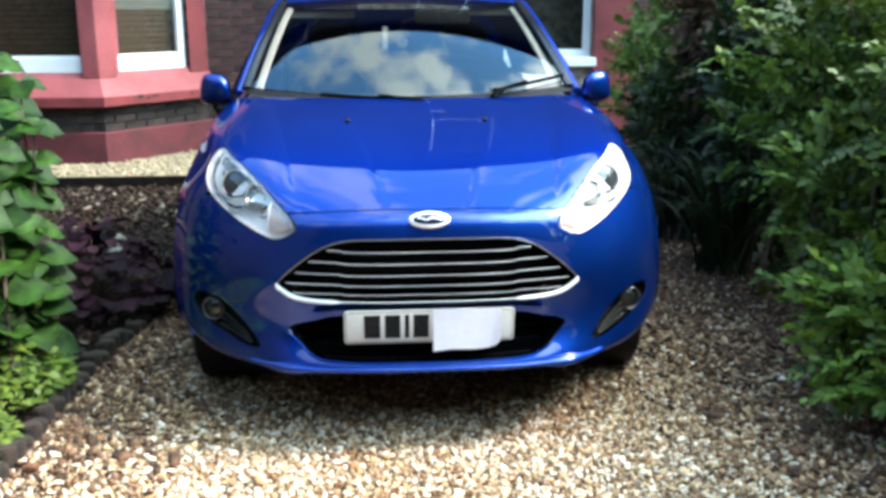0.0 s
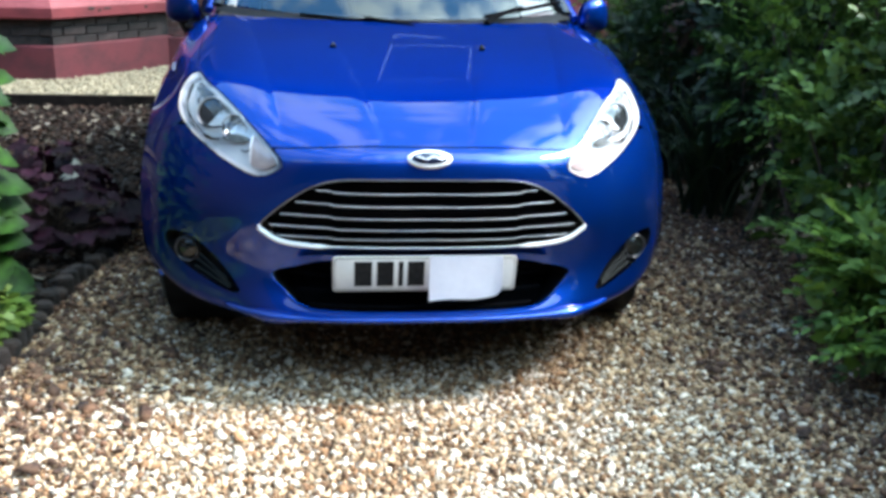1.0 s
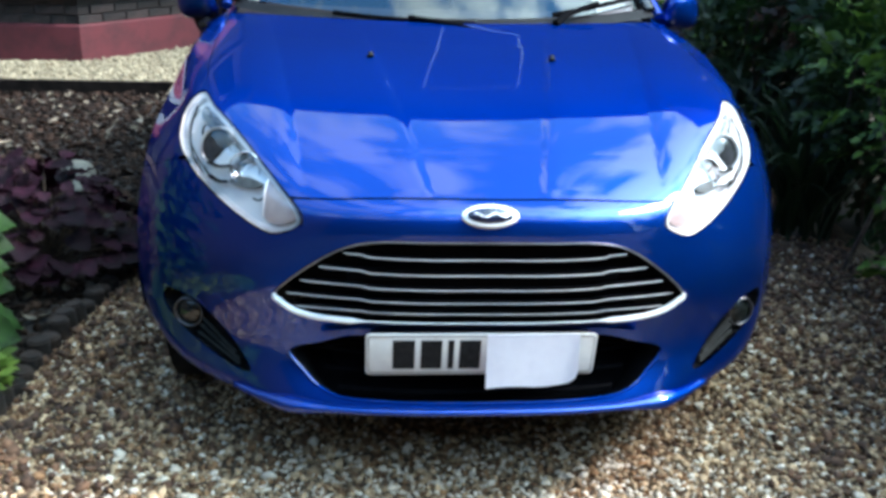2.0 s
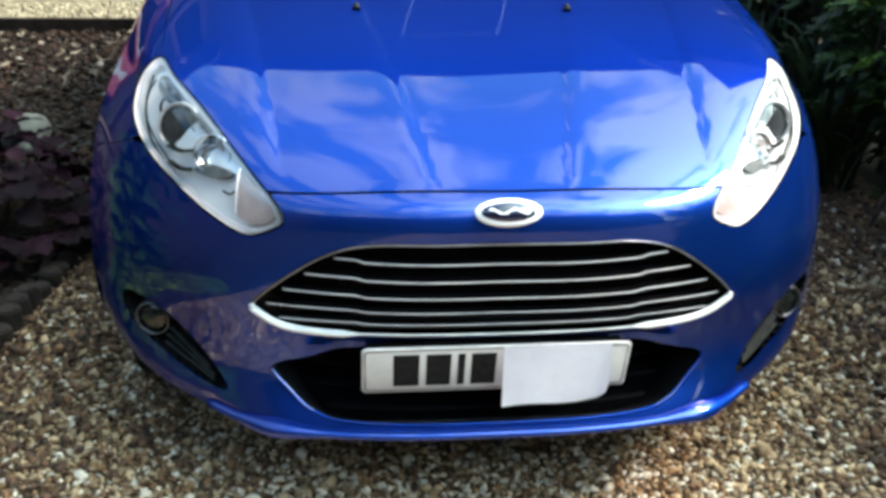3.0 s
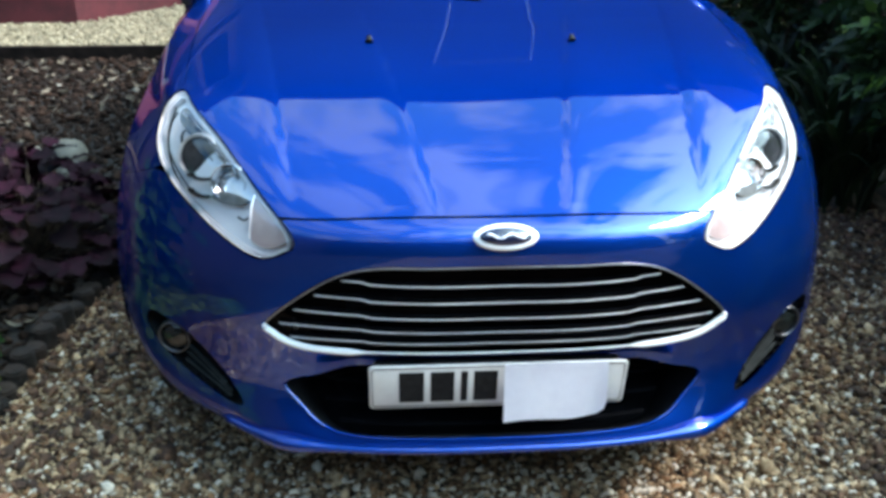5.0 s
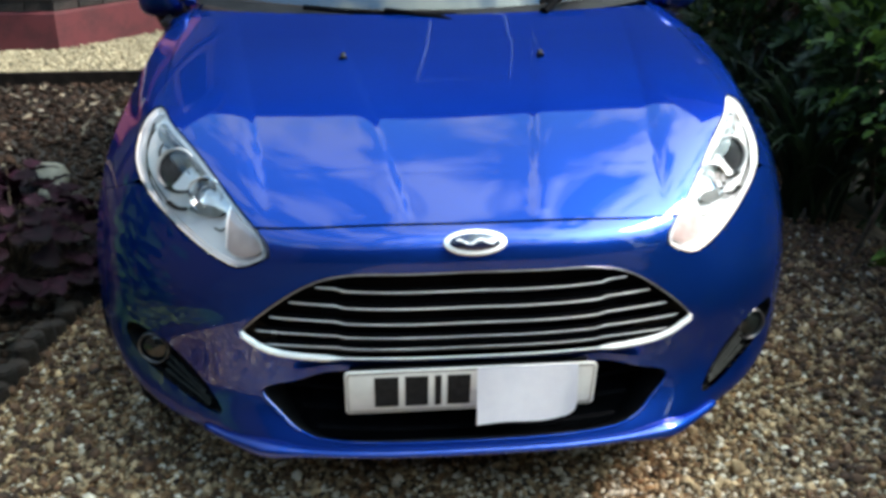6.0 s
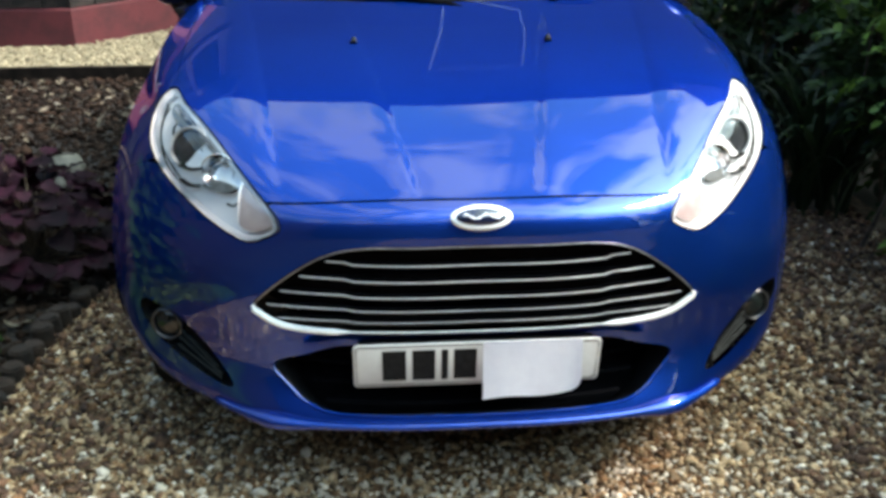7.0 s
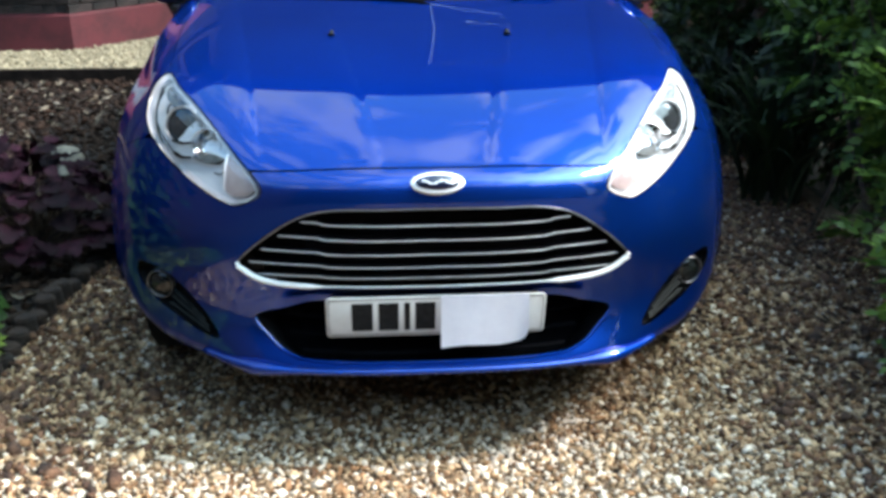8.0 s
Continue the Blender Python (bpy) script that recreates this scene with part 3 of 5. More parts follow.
# ---- lamps, grille, plate ----
def lamp(sgn):
    """One headlamp: clear cover, silver housing, projector, bowl, indicator."""
    loop = LAMP if sgn > 0 else mirrored(LAMP)
    unit = front_part("headlamp", grown(loop, -0.015), [], REFLECTOR, None, 0.12, lift=-0.026, rim=0, label="silver headlamp reflector housing")
    car_part(unit)

    def sub(ob):
        ob.parent = unit
        return ob
    cover = sub(front_part("cover", grown(loop, 0.004), [], LAMP_GLASS, None, 0.1, lift=0.002, rim=0.006, label="clear plastic cover"))
    cover.visible_shadow = False
    p, n = front(loop[:, 0], loop[:, 1]), front_normal(loop[:, 0], loop[:, 1])
    m = len(loop)
    verts = np.vstack((p - n * 0.002, p - n * 0.03))
    sub(mesh_object("wall", verts, [(i, (i + 1) % m, m + (i + 1) % m, m + i) for i in range(m)], REFLECTOR, None, True))

    def on(x, z, depth):
        pq = on_front([(sgn * x, z)], (sgn * 3.3, 6.6))[0]
        return Vector(front(*pq)[0]) - Vector(front_normal(*pq)[0]) * depth, Vector(front_normal(*pq)[0])

    def dish(name, x, z, r, depth, lift, mat, label, aim=0.6):
        c, nn = on(x, z, lift)
        way = (nn * (1 - aim) + Vector((0, -1, 0.05)) * aim).normalized()
        turn = way.to_track_quat("Z", "Y").to_matrix().to_4x4()
        prof = spline([(0.0, depth), (r * .5, depth * .82), (r * .86, depth * .3), (r, 0.0), (r * 1.12, 0.004), (r * 1.16, -.012)], 3)
        k = 28
        vs = [Matrix.Translation(c) @ turn @ Vector((a * math.cos(j * math.tau / k), a * math.sin(j * math.tau / k), h)) for a, h in prof for j in range(k)]
        fs = [(i * k + j, i * k + (j + 1) % k, (i + 1) * k + (j + 1) % k, (i + 1) * k + j) for i in range(len(prof) - 1) for j in range(k)]
        return sub(mesh_object(name, vs, fs, mat, None, True, label))
    dish("bezel", .614, .816, .041, -.010, .020, BOWL, "bright ring round the projector")
    dish("projector_lens", .614, .816, .036, .006, .022, LENS_GLASS, "dark round projector lens")
    dish("bowl", .538, .790, .033, -.020, .014, CHROME, "bright main beam bowl")

    def patch(name, points, mat, lift, label):
        loop_2 = on_front([(sgn * x, z) for x, z in spline(points, 4, True)], (sgn * 3.0, 6.4))
        return sub(front_part(name, loop_2, [], mat, None, 0.08, lift=lift, rim=0.008, label=label))
    # two grey patches paint the shadow under the bowl and the upper hollow's shade
    patch("eyelid", [(.576, .754), (.556, .768), (.528, .773), (.500, .772), (.494, .768), (.510, .757), (.538, .750), (.562, .750)], SHADE_GREY, -.011, "flat grey patch painted as the shadow under the bowl")
    patch("cavity", [(.600, .850), (.618, .866), (.642, .880), (.660, .876), (.664, .860), (.646, .848), (.622, .842)], SHADE_GREY, -.012, "flat grey patch painted as the shade in the lamp's upper hollow")
    patch("indicator", [(.480, .779), (.452, .760), (.426, .738), (.413, .718), (.430, .701), (.462, .693), (.488, .702), (.486, .735), (.484, .758)], AMBER, -.012, "faint pinkish indicator at the inner tip")
    for a, b, c, wide in (((.640, .777), (.606, .776), (.576, .785), .0062), ((.634, .753), (.606, .747), (.580, .752), .0068), ((.650, .812), (.654, .835), (.645, .852), .003)):
        slot_pts = spline([on(*a, .014)[0], on(*b, .011)[0], on(*c, .014)[0]], 5)
        sub(part("slot", tube_bm(slot_pts, [.0015] + [wide] * (len(slot_pts) - 2) + [.0015], 8, .6), BLACK_GLOSS, label="dark slot in the reflector"))
    for points, wide, mat, label in (([(.671, .868), (.688, .842), (.689, .808), (.664, .780), (.622, .748)], .0019, VANE_GREY, "dark seam along the lamp's outer edge"),
                                     ([(.655, .872), (.618, .858), (.566, .832), (.514, .800)], .0030, CHROME, "chrome rib along the lamp's upper edge"),
                                     ([(.640, .850), (.606, .840), (.574, .816)], .0016, VANE_GREY, "thin dark seam over the projector")):
        run = spline([on(x, z, .011)[0] for x, z in points], 5)
        sub(part("rib", tube_bm(run, wide, 8), mat, label=label))
    sub(part("divider", tube_bm(spline([on(.478, .785, .012)[0], on(.487, .752, .010)[0], on(.492, .704, .012)[0]], 5), .0024, 8), REFLECTOR, label="white rib beside the indicator"))
    sub(part("crease", tube_bm(spline([on(.518, .735, .014)[0], on(.502, .734, .012)[0], on(.490, .745, .014)[0]], 4), .0022, 6), VANE_GREY))
    band = spline([on(.680, .872, .012)[0], on(.694, .828, .012)[0], on(.682, .790, .012)[0], on(.660, .762, .012)[0], on(.622, .735, .012)[0]], 5)
    sub(part("dark_seam", tube_bm(band, .0022, 6), BLACK_GLOSS, label="thin dark line inside the outer band"))
    for a, b, mat_2, wide in (((.640, .872), (.585, .848), CHROME, .005), ((.585, .846), (.530, .816), CHROME, .0045), ((.628, .860), (.590, .842), BLACK_GLOSS, .003), ((.560, .826), (.520, .802), VANE_GREY, .003)):
        sub(part("trim_blade", tube_bm(spline([on(*a, .012)[0], on((a[0] + b[0]) / 2, (a[1] + b[1]) / 2 + .002, .009)[0], on(*b, .012)[0]], 4), wide, 8, .6), mat_2))
    edge = [Vector(q) - Vector(k) * 0.010 for q, k in zip(*(lambda g: (front(g[:, 0], g[:, 1]), front_normal(g[:, 0], g[:, 1])))(grown(loop, -0.05)))]
    sub(part("bezel_rim", tube_bm(edge, .0030, 6, closed=True), BRIGHT, label="silver rim inside the cover"))
    return unit


lamp(1)
lamp(-1)


def on_xz(x, z, lift=0.0, guess=(0, 4.5)):
    pq = on_front([(x, z)], (guess[0] + x * 5, guess[1]))[0]
    return Vector(front(*pq)[0]) + Vector(front_normal(*pq)[0]) * lift


grille = part("grille", box_bm((-.30, .028, .575), (.30, .040, .605), .003), GRILLE_BLACK, label="black grille with chrome slats and chrome surround")
car_part(grille)


def grille_part(ob):
    ob.parent = grille
    return ob


loop3 = [Vector(a) + Vector(b) * 0.002 for a, b in zip(front(GRILLE[:, 0], GRILLE[:, 1]), front_normal(GRILLE[:, 0], GRILLE[:, 1]))]
rad = [.0068 if abs(x) > .29 else .0022 for x, z in GRILLE_XZ]
low = [i for i, (x, z) in enumerate(GRILLE_XZ) if z < .548]
high = [i for i, (x, z) in enumerate(GRILLE_XZ) if z >= .540]
split = next(k for k in range(len(high) - 1) if high[k + 1] != high[k] + 1)
high = high[split + 1:] + high[:split + 1]
low_rad = [min(rad[i], .0018 + .004 * min(k, len(low) - 1 - k)) for k, i in enumerate(low)]
grille_part(part("surround", tube_bm([loop3[i] for i in low], low_rad, 8), BRIGHT, label="bright chrome lower surround, thickest at its ends"))
grille_part(part("upper_surround", tube_bm([loop3[i] for i in high], .0017, 8), TRIM_GREY, label="thin grey metal upper surround"))
for z0, reach in ((.647, .308), (.610, .362), (.573, .404), (.538, .435), (.506, .415)):
    pts = []
    for x in np.linspace(-reach, reach, 81):
        rise = .0045 * np.clip((abs(x) - .255) / .014, 0, 1)
        pts.append(on_xz(x, z0 + rise, -.004))
    grille_part(part("slat", tube_bm(pts, [.0009] + [.0014] * 79 + [.0009], 8, 1.0), SLAT_METAL))
    grille_part(part("slat_backing", tube_bm([p + Vector((0, .022, -.003)) for p in pts], .006, 6, 0.5), GRILLE_BLACK))

v, f, n = sheet(grown(INTAKE_LOOP, 0.25), [], 0.2, front, front_normal, -0.11, 0)
car_part(mesh_object("intake_back", v, f, GRILLE_BLACK, None, True, "black lower air intake", n))
p, n = front(INTAKE_LOOP[:, 0], INTAKE_LOOP[:, 1]), front_normal(INTAKE_LOOP[:, 0], INTAKE_LOOP[:, 1])
m = len(INTAKE_LOOP)
car_part(mesh_object("intake_wall", np.vstack((p - n * .004, p - n * .125)), [(i, (i + 1) % m, m + (i + 1) % m, m + i) for i in range(m)], BLACK_PLASTIC, None, True))
low_rim = [Vector(a) + Vector(b) * .001 for a, b in zip(p, n) if a[2] < .392]
low_rim.sort(key=lambda v: v.x)
car_part(part("intake_rim", tube_bm(low_rim, .0038, 8), PAINT, label="thin rolled edge round the intake"))
lip_pts = [Vector(front(p_at, 1.0)[0]) for p_at in np.linspace(-3.1, 3.1, 61)]
lip_rad = [.011 + .013 * math.exp(-((abs(v.x) - .425) / .06) ** 2) for v in lip_pts]
lip_rad[0] = lip_rad[-1] = .002
car_part(part("chin_lip", tube_bm([v + Vector((0, -.004, .002)) for v in lip_pts], lip_rad, 16, .8), PAINT, label="blue chin lip with a raised winglet at each end"))
for z0 in (.325, .355, .385, .412):
    r = .33 + (z0 - .325) * 1.0
    car_part(part("intake_slat", tube_bm([on_xz(x, z0, -.055, (0, 2.5)) for x in np.linspace(-r, r, 21)], .006, 6, .6), GRILLE_BLACK))


def rounded(w, h, r, cx=0.0, cz=0.0, k=5):
    out = []
    for sx, sz, a0 in ((1, 1, 0), (-1, 1, 90), (-1, -1, 180), (1, -1, 270)):
        for j in range(k + 1):
            a = radians(a0 + 90 * j / k)
            out.append((cx + sx * (w / 2 - r) + r * math.cos(a), cz + sz * (h / 2 - r) + r * math.sin(a)))
    return out


plate = car_part(part("number_plate", prism_bm(rounded(.520, .111, .010, 0, .4065), -.008, -.002, "y", .0012), PLATE_WHITE, label="white plate with dark marks, partly covered by paper"))


def plate_part(ob):
    ob.parent = plate
    return ob


outline = [(x, -.0087, z) for x, z in rounded(.508, .099, .008, 0, .4065)]
plate_part(part("border", tube_bm(outline, .0011, 5, closed=True), PLATE_BLACK))
for x0, x1 in ((-.200, -.150), (-.137, -.089), (-.076, -.062), (-.050, -.002)):
    plate_part(part("dark_bar", box_bm((x0, -.0098, .367), (x1, -.0078, .446), .0008, 1), PLATE_BLACK, smooth=False))
# the plate leans back towards its lower edge
for ob in (plate, *plate.children):
    for v in ob.data.vertices:
        v.co.y += .19 * (.462 - v.co.z)
car_part(part("plate_holder", prism_bm(rounded(.50, .09, .006, 0, .405), .018, .04, "y", .002), BLACK_PLASTIC))


def sheet_of_paper(u, v):
    x = .010 + u * .208 - .006 * max(0, (u - .8) * 5) * max(0, v - .85) * 6
    low = .330 + .014 * u + .003 * math.sin(7 * u) + .014 * max(0, (u - .9) / .1) ** 2
    z = .463 + .002 * u - v * (.463 + .002 * u - low)
    y = -.0125 - .004 * math.sin(math.pi * u) * v - .007 * v * v * (1 - .6 * u) - (.007 * ((u - .86) / .14) ** 2 * (0.3 + v) if u > .86 else 0)
    return (x, y, z)


paper_bm = fill_bm(sheet_of_paper, 24, 18)
bmesh.ops.solidify(paper_bm, geom=paper_bm.faces[:], thickness=0.0015)
paper = tagged(part("paper_sheet", paper_bm, PAPER), "sheet of white paper hung over part of the number plate", "paper")

# badge
badge_at = on_xz(0, .742, .0)
badge_n = Vector(front_normal(*on_front([(0, .742)], (0, 5.7))[0])[0])
badge_turn = Matrix.Translation(badge_at) @ badge_n.to_track_quat("Z", "Y").to_matrix().to_4x4()


def oval(name, w, h, lo, hi, mat, label=""):
    prof = [(1, lo), (1, hi - .002), (.97, hi), (0, hi + .001)]
    k = 40
    vs = [badge_turn @ Vector((a * w / 2 * math.cos(j * math.tau / k), a * h / 2 * math.sin(j * math.tau / k), z)) for a, z in prof for j in range(k)]
    fs = [(i * k + j, i * k + (j + 1) % k, (i + 1) * k + (j + 1) % k, (i + 1) * k + j) for i in range(len(prof) - 1) for j in range(k)]
    return mesh_object(name, vs, fs, mat, None, True, label)


badge = car_part(oval("badge", .121, .050, -.01, .008, BRIGHT, "oval chrome badge with a dark centre"))
oval("centre", .100, .036, 0, .0095, BADGE_BLUE).parent = badge
part("swash", tube_bm([badge_turn @ Vector((x, .004 * math.sin(x * 150), .0106)) for x in np.linspace(-.036, .036, 21)], [.0010 + .0016 * abs(math.sin(i * .9)) for i in range(21)], 6), BRIGHT, badge, "pale flowing line")

# fog lamps and their pockets
for sgn in (1, -1):
    loop = FOG if sgn > 0 else mirrored(FOG)
    v, f, n = sheet(grown(loop, 0.05), [], 0.12, front, front_normal, -0.045, 0)
    pocket = car_part(mesh_object("fog_pocket", v, f, BLACK_PLASTIC, None, True, "black recess beside the intake", n))

    def sub(ob):
        ob.parent = pocket
        return ob
    p, n = front(loop[:, 0], loop[:, 1]), front_normal(loop[:, 0], loop[:, 1])
    m = len(loop)
    sub(mesh_object("wall", np.vstack((p - n * .002, p - n * .046)), [(i, (i + 1) % m, m + (i + 1) % m, m + i) for i in range(m)], BLACK_PLASTIC, None, True))
    c = on_xz(sgn * .692, .406, -.008, (0, 2.5))
    turn = Matrix.Translation(c) @ Vector((sgn * .30, -.95, .02)).to_track_quat("Z", "Y").to_matrix().to_4x4()
    k = 28
    for name, prof, mat, label in (("fog_ring", [(.033, .0), (.034, .005), (.037, .005), (.039, -.01)], DULL_RING, "dull grey ring"), ("fog_lens", [(0, .006), (.017, .004), (.030, -.002), (.034, -.008)], DARK_GLASS, "dark glass fog lamp")):
        vs = [turn @ Vector((a * math.cos(j * math.tau / k), a * math.sin(j * math.tau / k), h)) for a, h in prof for j in range(k)]
        fs = [(i * k + j, i * k + (j + 1) % k, (i + 1) * k + (j + 1) % k, (i + 1) * k + j) for i in range(len(prof) - 1) for j in range(k)]
        sub(mesh_object(name, vs, fs, mat, None, True, label))
    for x0, z0, x1, z1 in ((.655, .402, .570, .348), (.662, .383, .560, .336), (.668, .363, .560, .327)):
        sub(part("vane", tube_bm([on_xz(sgn * (x0 + (x1 - x0) * t), z0 + (z1 - z0) * t, -.012, (0, 2.5)) for t in np.linspace(0, 1, 8)], .0055, 6, .5), VANE_GREY))


# ---- the car's sides, roof and glass ----
def side_x(y, z):
    x = .872 - .098 * np.clip((.62 - z) / .39, 0, 2) ** 2 - .085 * np.clip((z - .62) / .33, 0, 2) ** 1.6
    taper = np.clip((y - 2.7) / 1.2, 0, 1)
    nose = np.clip((.88 - y) / .38, 0, 1.2)
    return x - .10 * taper ** 2.2 - .034 * nose ** 1.6


edge_all = front(np.full(24, 6.0), np.linspace(0.0, 10.0, 24))
edge_off = edge_all[:, 0] - side_x(edge_all[:, 1], edge_all[:, 2])


def side_at(y, z):
    """The side, drawn in where it meets the front."""
    off, y0 = np.interp(z, edge_all[:, 2], edge_off), np.interp(z, edge_all[:, 2], edge_all[:, 1])
    return side_x(y, z) + off * np.exp(-((y - y0) / .22) ** 2)


def side_surface(sgn):
    return lambda y, z: np.stack((sgn * side_at(y, z), y, z), 1)


def side_normal(sgn):
    def fn(y, z):
        dy, dz = (side_at(y + .01, z) - side_at(y - .01, z)) / .02, (side_at(y, z + .01) - side_at(y, z - .01)) / .02
        n = np.stack((np.full_like(y, sgn), -dy, -dz), 1)
        n[:, 0] = sgn
        return n / np.linalg.norm(n, axis=1)[:, None]
    return fn


WHEELS_Y, WHEEL_R = (.785, 3.27), .300
edge6 = front(np.full(24, 6.0), np.linspace(0.05, 9.97, 24))[:, 1:]


def arc(yc, r, a0, a1, k=14):
    return [(yc + r * math.cos(radians(a)), .30 + r * math.sin(radians(a))) for a in np.linspace(a0, a1, k)]


arch_front = arc(WHEELS_Y[0], .335, 168, -10)
arch_rear = arc(WHEELS_Y[1], .335, 190, 12)
wing_loop = np.array([tuple(e) for e in edge6[::-1]] + [(.455, .24)] + arch_front + [(1.13, .21), (1.33, .21), (1.33, .93)])
door_loop = np.array([(1.336, .21), (2.42, .21), (2.52, .60), (2.50, .95), (1.336, .945)])
rear_loop = np.array([(2.426, .21), (2.93, .21)] + arch_rear + [(3.80, .26), (3.88, .50), (3.86, .80), (3.78, .97), (2.506, .95), (2.526, .60)])
for sgn in (1, -1):
    for name, loop in (("wing", wing_loop), ("door", door_loop), ("rear_quarter", rear_loop)):
        v, f, n = sheet(loop, [], .05, side_surface(sgn), side_normal(sgn), 0, .02)
        ob = car_part(mesh_object(name, v, f, PAINT, None, True, "", n))
        if name == "door":
            hb = tube_bm([(sgn * (.868 + .012 * math.sin(t * math.pi)), 2.16 + .17 * t, .80) for t in np.linspace(0, 1, 9)], .013, 8, .7)
            h = part("handle", hb, PAINT)
            h.parent = ob
    car_part(part("sill", tube_bm([(sgn * .78, y, .215) for y in np.linspace(1.1, 2.95, 8)], .035, 8), BLACK_PLASTIC))


def screen(u, v):
    """The windscreen: u across from -1 to 1, v from its foot to its head."""
    a = abs(u)
    foot = Vector((.705 * u, 1.095 + .20 * a ** 2.2, .992 + .035 * a ** 2))
    head = Vector((.605 * u, 2.06 + .10 * a ** 2, 1.405 - .030 * a ** 2))
    p = foot.lerp(head, v)
    p.z += .040 * v * (1 - v) * 4 * (1 - .35 * a * a) * .8
    return p


def roof(u, v):
    a = abs(u)
    head = screen(u, 1.0)
    tail = Vector((.565 * u, 3.52 - .10 * a ** 2, 1.375 - .035 * a ** 2))
    p = head.lerp(tail, v)
    p.z += .085 * 4 * v * (1 - v) * (1 - .25 * a * a) * .75
    return p


g = fill_bm(lambda i, j: screen(-.93 + 1.86 * i, .02 + .955 * j), 36, 28)
pane = car_part(part("windscreen", g, SCREEN_GLASS, label="raked windscreen glass mirroring sky and cloud"))
pane.visible_shadow = False
g = fill_bm(lambda i, j: screen(-.97 + 1.94 * i, -.03 + .05 * j) - Vector((0, 0, .004)), 36, 4)
car_part(part("screen_base", g, BLACK_PLASTIC, label="black band along the foot of the screen"))
g = fill_bm(lambda i, j: roof(-1 + 2 * i, j), 24, 24)
bmesh.ops.solidify(g, geom=g.faces[:], thickness=-.03)
car_part(part("roof", g, PAINT))
g = fill_bm(lambda i, j: screen(-.95 + 1.9 * i, .955 + .07 * j) + Vector((0, 0, .002)), 24, 3)
car_part(part("roof_edge", g, PAINT))
g = fill_bm(lambda i, j: Vector((-.70 + 1.4 * i, 1.05 + .10 * j + .16 * abs(2 * i - 1) ** 2.2, .962 + .012 * j)), 30, 4)
car_part(part("scuttle", g, BLACK_PLASTIC, label="black plastic scuttle below the screen"))
for sgn in (1, -1):
    foot_pts = [screen(sgn * .985, v) for v in np.linspace(-.03, 1.02, 14)]
    pts = [p + Vector((sgn * .012, .01, -.006)) for p in foot_pts]
    car_part(part("screen_pillar", tube_bm(pts, [.017 + .004 * i / 13 for i in range(14)], 10, .8), PAINT))
    car_part(part("pillar_trim", tube_bm([screen(sgn * .90, v) + Vector((0, .03, -.02)) for v in np.linspace(.04, .93, 12)], .017, 8, .5), LINING, label="pale trim inside the screen pillar"))
    car_part(part("pillar_seal", tube_bm([screen(sgn * .962, v) + Vector((0, -.004, .003)) for v in np.linspace(0, .98, 14)], .021, 8, .4), BLACK_GLOSS, label="black rubber seal beside the glass"))
    def window(u, v, sgn=sgn):
        top = roof(sgn, u)
        y0 = 1.42 + u * 1.98
        low = Vector((sgn * (side_x(y0, .95) - .004), y0, .945))
        return low.lerp(top + Vector((sgn * .012, 0, -.02)), v) + Vector((sgn * .02 * 4 * v * (1 - v), 0, 0))
    car_part(part("side_window", fill_bm(window, 20, 10), DARK_GLASS, label="tinted side glass"))
    car_part(part("window_pillar", fill_bm(lambda i, j: window(.46 + .05 * i, j) + Vector((sgn * .004, 0, 0)), 2, 8), BLACK_GLOSS))
    car_part(part("roof_rail", tube_bm([roof(sgn, v) + Vector((sgn * .006, 0, -.012)) for v in np.linspace(0, 1, 14)], .022, 8), PAINT))
    car_part(part("waist_rail", tube_bm([(sgn * (side_x(y, .95) + .0), y, .95) for y in np.linspace(1.25, 3.78, 20)], .014, 8, .7), BLACK_GLOSS))
    fb = fill_bm(lambda i, j, sgn=sgn: Vector((sgn * (.68 + .075 * j), 1.20 + .24 * i + .05 * (1 - j) * (1 - i), .992 + .065 * i * (1 - j) - .045 * j)), 6, 6)
    car_part(part("wing_top", fb, PAINT))
    cap = bmesh.new()
    bmesh.ops.create_uvsphere(cap, u_segments=24, v_segments=16, radius=1.0)
    for w in cap.verts:
        x, y, z = [math.copysign(abs(k) ** .72, k) for k in w.co]
        out = x * sgn
        w.co = Vector((sgn * (.826 + .070 * max(out, -.9) * (1 - .16 * z)), 1.44 + .075 * (y if y < 0 else .5 * y) + .025 * out, 1.008 + .066 * z * (1 + .10 * out) - .014 * y))
    mirror = car_part(part("door_mirror", cap, PAINT, label="blue door mirror folded back"))
    for ob in (part("mirror_foot", tube_bm([(sgn * .775, 1.48, .85), (sgn * .79, 1.47, .91), (sgn * .81, 1.46, .965)], [.045, .045, .05], 10), BLACK_PLASTIC, label="black mirror foot"),):
        ob.parent = mirror
tail_bm = fill_bm(lambda i, j: Vector(((-.76 + 1.52 * i) * (1 - .06 * j), 3.86 - .30 * j ** 2.2 - .07 * (abs(2 * i - 1) ** 3), .28 + 1.06 * j)), 20, 16)
bmesh.ops.solidify(tail_bm, geom=tail_bm.faces[:], thickness=.02)
car_part(part("tailgate", tail_bm, PAINT))
car_part(part("rear_screen", fill_bm(lambda i, j: Vector(((-.50 + 1.0 * i), 3.885 - .30 * (.68 + .27 * j) ** 2.2 - .05 * (abs(2 * i - 1) ** 3), .28 + 1.06 * (.68 + .27 * j))), 10, 8), DARK_GLASS))
car_part(part("floor_pan", box_bm((-.72, .55, .20), (.72, 3.75, .26), .02), BLACK_PLASTIC))


